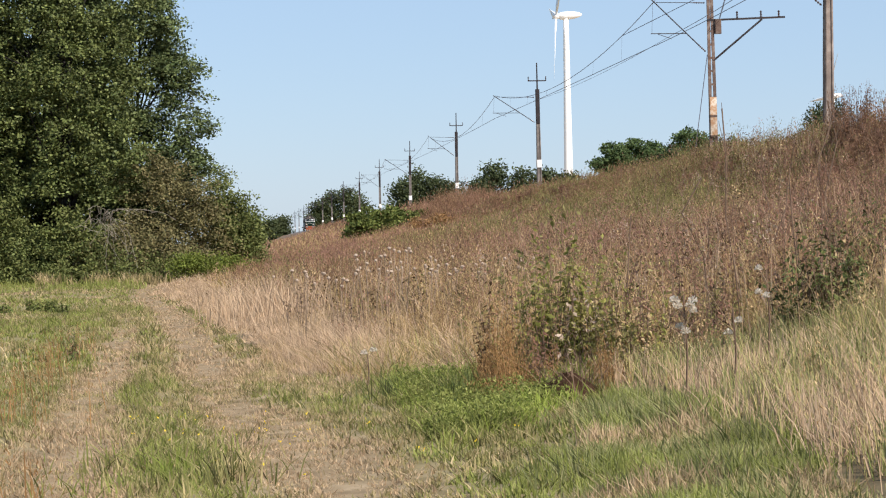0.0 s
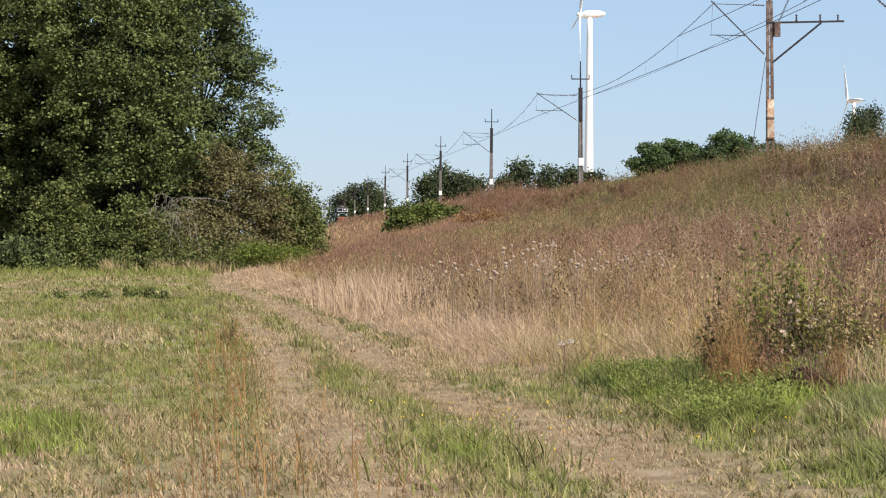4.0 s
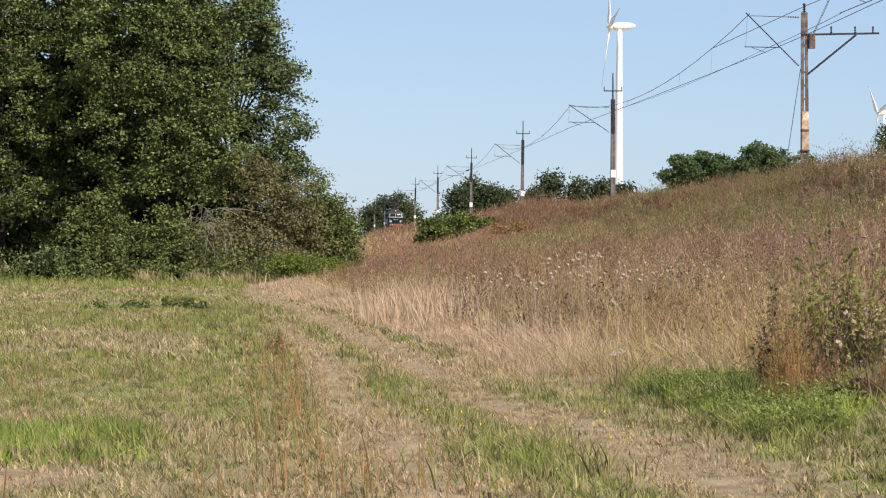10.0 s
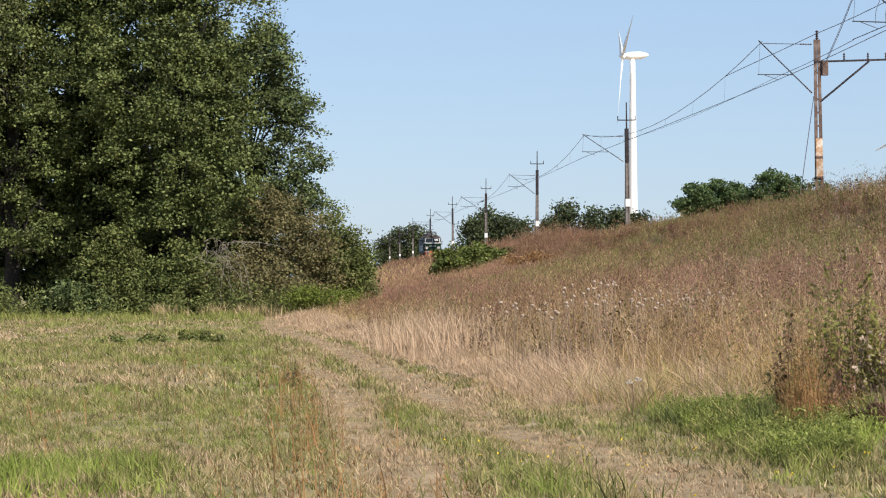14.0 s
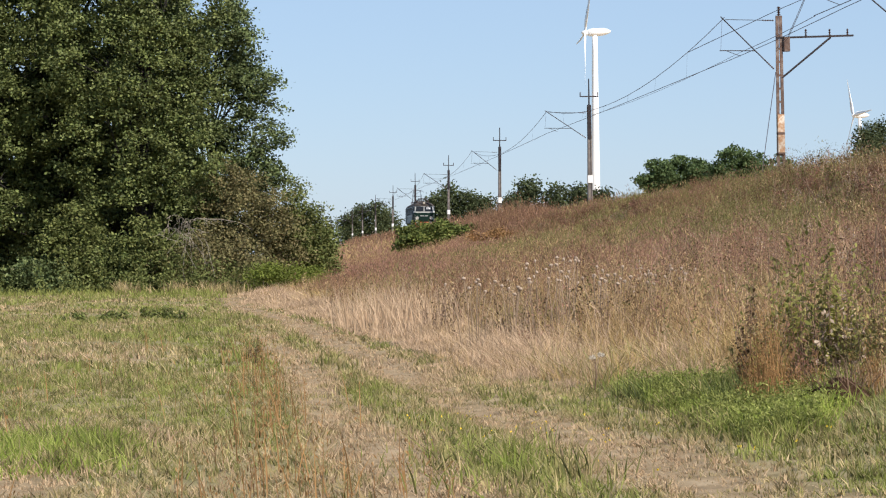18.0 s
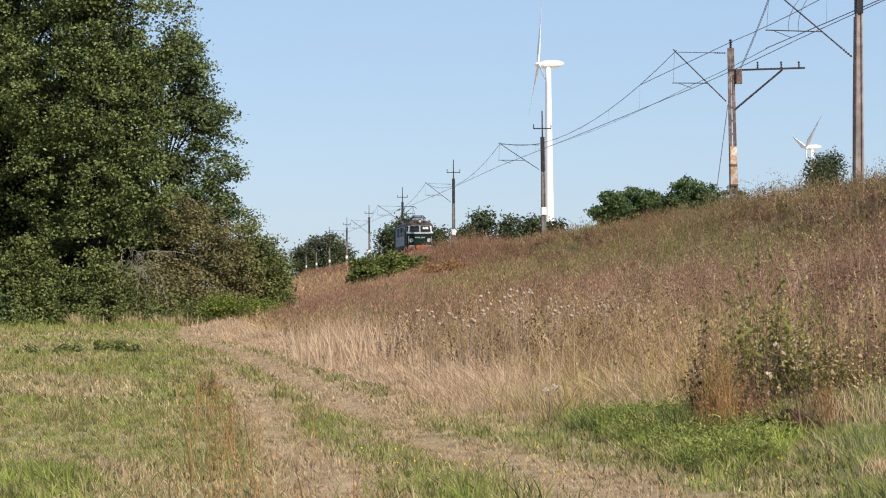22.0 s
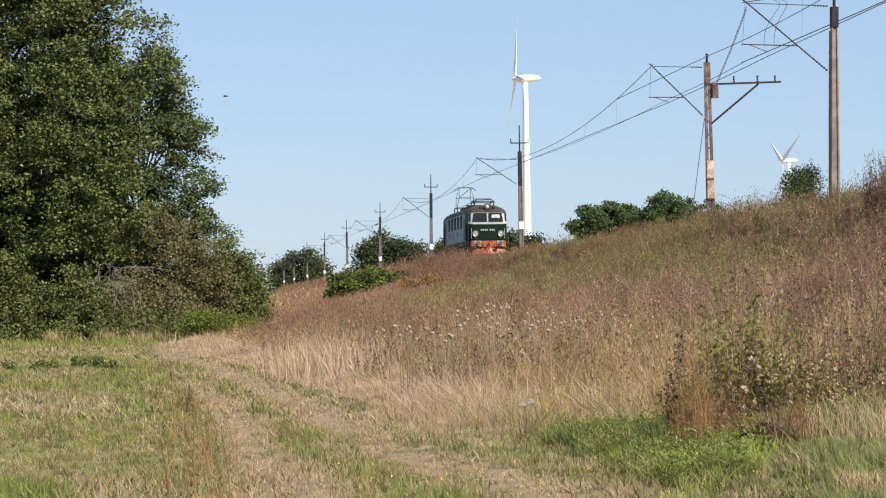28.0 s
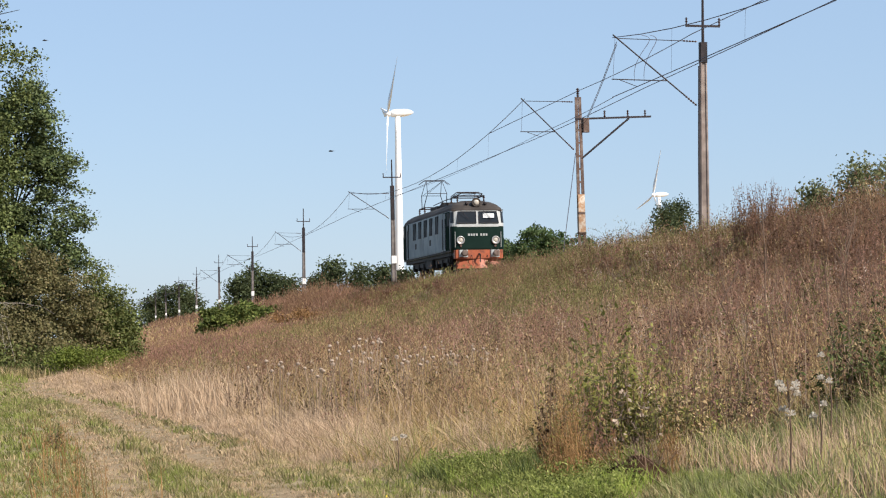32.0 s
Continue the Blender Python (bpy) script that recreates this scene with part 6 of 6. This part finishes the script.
def build_plants():
    for x, y, n, t, r, lf, ms, sd in ((5.22, 21.3, 56, 2.0, 0.42, 0.11, [LEAF_MUGWORT, LEAF_MUGWORT, OLIVE], 71), (4.52, 20.8, 12, 1.25, 0.11, 0.085, [LEAF_BROWN, LEAF_MUGWORT], 72), (5.45, 21.0, 30, 1.1, 0.3, 0.1, [LEAF_MUGWORT, OLIVE, FADED], 81), (5.0, 21.9, 26, 1.7, 0.5, 0.07, [OLIVE, LEAF_MUGWORT, LEAF_BROWN], 82),
                                      (5.75, 20.6, 50, 1.0, 0.42, 0.08, [OLIVE, LEAF_MUGWORT, STRAW], 76), (5.85, 21.6, 44, 1.5, 0.5, 0.08, [LEAF_MUGWORT, OLIVE, MAUVE, LEAF_BROWN], 77),
                                      (6.7, 22.0, 44, 1.4, 0.55, 0.07, [MAUVE, OLIVE, LEAF_BROWN], 78), (5.0, 20.75, 24, 0.95, 0.25, 0.07, [MAUVE, OLIVE, RUST], 79), (6.3, 20.7, 40, 0.9, 0.5, 0.06, [STRAW, OLIVE, MAUVE], 80)):
        herb("mugwort_bush", x, y, n, t, r, lf, ms, "tangled green-brown mugwort bush in the tall grass", sd, slim=0.24, per=24)
    herb("nettle_bush", 7.75, 21.0, 90, 1.2, 0.5, 0.09, [LEAF_SHRUB, LEAF_OAK, LEAF_BROWN], "dark-green nettle bush on the bank's foot", 74, slim=0.25)
    herb("nettle_bush", 9.3, 24.5, 110, 1.3, 0.8, 0.08, [LEAF_OAK, OLIVE, LEAF_BROWN], "dark-green nettle bush on the bank's foot", 75, slim=0.25)
    for px, py, sx_, k, tall in ((4.6, 20.3, 0.13, 170, 1.05), (4.4, 20.2, 0.07, 40, 0.55), (5.45, 20.0, 0.1, 60, 0.6), (4.95, 20.3, 0.15, 40, 0.5)):
        x, y = px + sx_ * RNG.normal(size=k), py + 0.2 * RNG.normal(size=k)
        h = tall * rand(k, 0.3, 1.0) * np.exp(-((x - px) / (2.2 * sx_)) ** 2)
        blades("dock_plumes", x, y, h, np.full(k, 0.005), PLUME, "rust-brown withered dock plumes before the bush", 0.3, category="weeds")
        heads("dock_plume_heads", x, y, h, PLUME, "rust-brown dock seed heads", 16, 0.026, 0.02, 0.3)
    x, y = 4.18 + 0.09 * RNG.normal(size=160), 20.2 + 0.12 * RNG.normal(size=160)
    blades("dark_sedge", x, y, rand(160, 0.2, 0.5), np.full(160, 0.008), LEAF_OAK, "dark-green sedge tuft and blades for shaded gaps at the grass's edge", 0.4)
    # dark blades added to stand for the shadowed gaps above the damp patch
    x, y = 3.9 + 0.25 * RNG.normal(size=200), 22.6 + 0.25 * RNG.normal(size=200)
    blades("dark_sedge", x, y, rand(200, 0.12, 0.36), np.full(200, 0.008), LEAF_OAK, "dark-green sedge tuft and blades for shaded gaps at the grass's edge", 0.5)
    x, y = 5.1 + 0.14 * RNG.normal(size=90), 19.6 + 0.12 * RNG.normal(size=90)
    blades("dark_twigs", x, y, rand(90, 0.3, 0.6), np.full(90, 0.007), TWIG, "dark dead twigs over the bare soil", 0.9, category="weeds")
    x, y = 2.75 + 0.6 * RNG.normal(size=700), 46.5 + 1.4 * RNG.normal(size=700)
    blades("feather_grass", x, y, rand(700, 0.5, 1.15), np.full(700, 0.016), PALE, "pale plumes of taller grass", 0.4)
    # soil mound; its near-black colour includes the shadow of the hollow under the bush
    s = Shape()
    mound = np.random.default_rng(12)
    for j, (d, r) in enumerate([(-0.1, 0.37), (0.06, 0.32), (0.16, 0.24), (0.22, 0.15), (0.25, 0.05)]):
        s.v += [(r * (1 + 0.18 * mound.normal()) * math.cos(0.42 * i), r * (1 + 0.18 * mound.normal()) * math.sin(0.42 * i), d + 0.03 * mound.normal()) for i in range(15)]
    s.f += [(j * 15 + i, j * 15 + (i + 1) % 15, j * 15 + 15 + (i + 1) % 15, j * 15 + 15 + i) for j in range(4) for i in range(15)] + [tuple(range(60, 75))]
    m = tagged(part("soil_mound", s, SHADED_SOIL, None, "", True), "bare soil mound under the bush, coloured dark for the shadowed hollow", "soil mound")
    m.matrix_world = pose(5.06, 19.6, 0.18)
    x, y = 5.02 + 0.17 * mound.normal(size=420), 19.6 + 0.17 * mound.normal(size=420)
    up = 0.12 + 0.33 * np.exp(-((x - 5.02) ** 2 + (y - 19.55) ** 2) / 0.04)
    for k, (m, lab) in enumerate(((LEAF_BROWN, "dark withered stems over the soil mound"), (TWIG, "brown dead stems over the soil mound"), (MAUVE, "withered grass hanging over the soil mound"))):
        q = np.arange(420) % 3 == k
        blades("mound_thatch", x[q], y[q], rand(q.sum(), 0.04, 0.12), np.full(q.sum(), 0.006), m, lab, 1.4, z=up[q] - 0.04, category="weeds")
    for i, (x, y, t, n) in enumerate(((5.52, 16.63, 0.93, 7), (6.75, 19.2, 0.85, 3), (3.6, 24.4, 0.42, 2), (6.1, 17.6, 0.7, 2))):
        thistle(x, y, t, n, 80 + i)
    rng = np.random.default_rng(5)
    for i in range(9):
        y = 24 + 26 * rng.random()
        x = 7.5 + (0.36 * y - 6.5) * rng.random()
        if x < 18:
            dead_stalk(x, y, 1.0 + 1.0 * rng.random(), 8 * rng.normal(), 100 + i)
    for i, (x, y, t, lean) in enumerate(((7.05, 21.5, 2.3, -4), (7.5, 21.4, 1.9, 7), (6.8, 21.8, 1.7, -1), (8.0, 22.2, 2.0, 3), (6.0, 21.9, 1.5, 2), (8.5, 23.5, 2.2, -2))):
        dead_stalk(x, y, t, lean, 300 + i)
    # dark docks in the mown meadow
    herb("dock_weed", -0.12, 32.2, 7, 0.62, 0.05, 0.09, [LEAF_SHRUB, LEAF_BROWN], "dark-green dock with a lone upright stalk in the meadow", 330, category="weed", per=16)
    for i in range(13):
        herb("dock_weed", -4.6 + 0.22 * i + 0.15 * rng.normal(), 55 + 0.7 * rng.normal(), 9, 0.22 + 0.2 * rng.random(), 0.16, 0.14, [LEAF_SHRUB, LEAF_BRAMBLE], "low dark-green dock leaves in the meadow", 340 + i, category="weed", slim=0.28, per=14)
    # pale tufts of composite flowers on the bank's foot
    for x, y, top in ((4.2, 34.2, 1.52), (4.45, 34.0, 1.5), (4.7, 34.4, 1.5), (5.08, 34.0, 1.45), (5.4, 34.3, 1.42), (5.9, 34.0, 1.38), (3.2, 34.0, 1.3), (6.6, 35.5, 1.4), (3.7, 33.5, 1.25)):
        t = base("tansy_plant", pose(x, y, float(height(x, y)) - 0.02), "dry tansy stalks with pale faded flower heads", "tansy", "tansies in the tall grass")
        for j in range(8):
            u = Vector((0.17 * rng.normal(), 0.25 * rng.normal(), (top - float(height(x, y))) * (0.72 + 0.3 * rng.random())))
            st = part("stalk", Shape().path([Vector((u.x * 0.4, u.y * 0.4, 0)), Vector((u.x * 0.6, u.y * 0.6, u.z * 0.55)), u], 0.006, 5), STEM, t)
            r = 0.018 + 0.02 * rng.random()
            part("flower_head", Shape().lathe(u - Vector((0, 0, 0.02)), (0.4 * rng.normal(), 0.4 * rng.normal(), 1), [(0, 0.006), (0.02, r * 0.8), (0.035, r), (0.05, r * 0.6), (0.055, 0.01)], 7), FADED, st, "pale faded flower head")
    # dark dock stalks that stand out of the dry grass
    for i in range(46):
        y = 23 + 30 * rng.random() ** 1.3
        x = float(edge(y)) + 1.2 + 4.5 * rng.random()
        herb("dock_stalk", x, y, 4, 0.7 + 0.5 * rng.random(), 0.12, 0.05, [LEAF_BROWN, TWIG], "dark-brown withered dock stalks in the dry grass", 500 + i, 0.006, category="weed", per=46, slim=0.3)
    # tall shrubby growth on the crest
    for i, (x, y, r, t) in enumerate(((17.5, 54.8, 0.9, 1.5), (17.3, 53.6, 0.8, 1.2), (17.1, 50.6, 1.2, 0.8), (16.6, 47.0, 1.2, 0.75), (16.2, 44.0, 1.1, 0.8))):
        herb("bank_bush", x, y, 130, t * 1.35, r, 0.11, [RUST, RUST, MAUVE], "dense rust-brown bush on the bank's crest", 90 + i, 0.007, per=30)
    for i in range(70):
        y = 25 + 55 * rng.random()
        x = 8 + min(10.5, 0.36 * y - 7) * rng.random() ** 0.8
        herb("bank_bush", x, y, 60, (0.8 + 0.7 * rng.random()) * (0.5 if x > 14 else 1.0), 0.45 + 0.55 * rng.random(), 0.07 + 0.0011 * y, ([MAUVE, RUST, MAUVE], [OLIVE, MAUVE, RUST], [RUST, MAUVE, RUST])[i % 3],
             ("dry mauve-brown bush on the bank", "dry olive-brown bush on the bank", "dry rust-brown bush on the bank")[i % 3], 130 + i, 0.0045, slim=0.18, per=16)

    for i in range(22):
        y = 88 + 46 * rng.random()
        x = 14.6 + 3.6 * rng.random()
        herb("bank_bush", x, y, 46, 0.45 + 0.3 * rng.random(), 0.6 + 0.5 * rng.random(), 0.17, [RUST, RUST, MAUVE], "low rust-brown bush on the bank's crest", 400 + i, 0.008, slim=0.16, per=18)


build_meadow()
build_tall_grass()
build_bank()
build_weeds()
build_plants()


def swallow():
    b = base("swallow", pose(0, 0, 0), "small dark swallow in flight", "bird", "swallows over the bank")
    part("body", Shape().lathe((0, -0.09, 0), (0, 1, 0), [(0, 0.004), (0.03, 0.018), (0.08, 0.024), (0.14, 0.018), (0.18, 0.006)], 8), BIRD, b, "", True)
    for sgn in (-1, 1):
        s = Shape().add([(sgn * 0.01, 0.03, 0.0), (sgn * 0.01, -0.03, 0.0), (sgn * 0.09, 0.0, 0.025), (sgn * 0.16, -0.06, 0.01), (sgn * 0.08, 0.035, 0.022), (sgn * 0.05, 0.0, 0.03)],
                        [(0, 1, 2), (0, 2, 4), (2, 3, 4), (5, 1, 0), (5, 2, 1), (5, 0, 4), (5, 4, 2)])
        part("wing", s, BIRD, b)
    part("tail", Shape().add([(0, -0.08, 0), (-0.03, -0.16, 0), (0, -0.12, 0.004), (0.03, -0.16, 0)], [(0, 1, 2), (0, 2, 3), (0, 2, 1), (0, 3, 2)]), BIRD, b)
    return b


BIRDS = [swallow() for i in range(3)]


# ---- what moves ----
# front of the locomotive along the track, at each second
LOCO_Y = [(0, 668), (2, 626), (5, 562), (7, 520), (10, 459), (12, 420.5), (14, 383), (17, 330.5), (19, 297), (21, 263), (22, 248.3), (23, 235), (24, 222.3), (25, 209.4), (28, 171), (29, 157.9), (30, 145.7), (31, 133.5), (32, 121.2)]
CYCLES = [(0, -10.15), (5, -6.6), (6, -5.76), (7, -5.03), (9, -3.57), (10, -2.83), (11, -2.18), (12, -1.42), (13, -0.71), (14, 0), (17, 2.05), (20, 4.05), (21, 4.7), (22, 5.4), (23, 6.07), (24, 6.75), (25, 7.4), (28, 9.3), (29, 9.96), (30, 10.56), (31, 11.22), (32, 11.84)]

# turn of the farther turbine's rotor, in degrees
DEGREES_2 = [(0, -1413), (2, -1260), (11, -572), (19, 43), (20, 125), (23, 372), (28, 780), (29.6, 906), (31.2, 1033), (32, 1095)]


FLIGHTS = [
    [(0, -60, 75, 22), (27, -45, 75, 18), (29.2, -9, 75, 9), (30, 5.2, 75, 7.6), (31, 18.7, 75, 6.25), (31.5, 25, 75, 7.6), (32, 34, 75, 10)],
    [(0, -40, 70, 16), (25, -30, 70, 14), (27, -9, 70, 9), (28, 1, 70, 8), (29, 8.9, 70, 7.75), (30, 6.5, 70, 6.7), (31, 7.7, 70, 8), (32, 8.3, 70, 7.35)],
    [(0, 46, 80, 20), (5, 32, 80, 18), (7, 18.2, 80, 13.6), (8, 9.3, 80, 9.3), (9, 6.4, 80, 8.9), (10, 1, 80, 12.3), (12, -16, 80, 18), (26, -34, 80, 20), (28.5, -12, 80, 14), (30, 4.4, 80, 9.7), (31, 3.4, 80, 11.5), (32, -0.6, 80, 12.1)],
]


def motions():
    ts, ys = [r[0] for r in LOCO_Y], [r[1] for r in LOCO_Y]
    walk(LOCO, [(t, pose(TRACK_X, y, RAIL_Z)) for t, y in LOCO_Y])
    steps = np.linspace(0, 32, 641)
    roll = np.degrees((np.interp(steps, ts, ys) - ys[0]) / 0.625)
    for w in WHEELS:
        at = w.matrix_basis.translation.copy()
        walk(w, [(t, pose(at.x, at.y, at.z, -a)) for t, a in zip(steps, roll)])
    h1, h2 = ROTOR_1.matrix_basis.translation.copy(), ROTOR_2.matrix_basis.translation.copy()
    tc, cy = [r[0] for r in CYCLES], [r[1] for r in CYCLES]
    steps = np.linspace(0, 32, 65)
    walk(ROTOR_1, [(t, pose(*h1, 5, 0, 0) @ pose(0, 0, 0, 0, SPIN * (60 + 120 * c), 0)) for t, c in zip(steps, np.interp(steps, tc, cy))])
    for b, rows, turn in zip(BIRDS, FLIGHTS, (-80, 60, 75)):
        walk(b, [(t, pose(x, y, z, 0, 0, turn)) for t, x, y, z in rows])
    tc, cy = [r[0] for r in DEGREES_2], [r[1] for r in DEGREES_2]
    walk(ROTOR_2, [(t, pose(*h2, 5, 0, 0) @ pose(0, 0, 0, 0, SPIN * a, 0)) for t, a in zip(steps, np.interp(steps, tc, cy))])


SPIN = -1
motions()
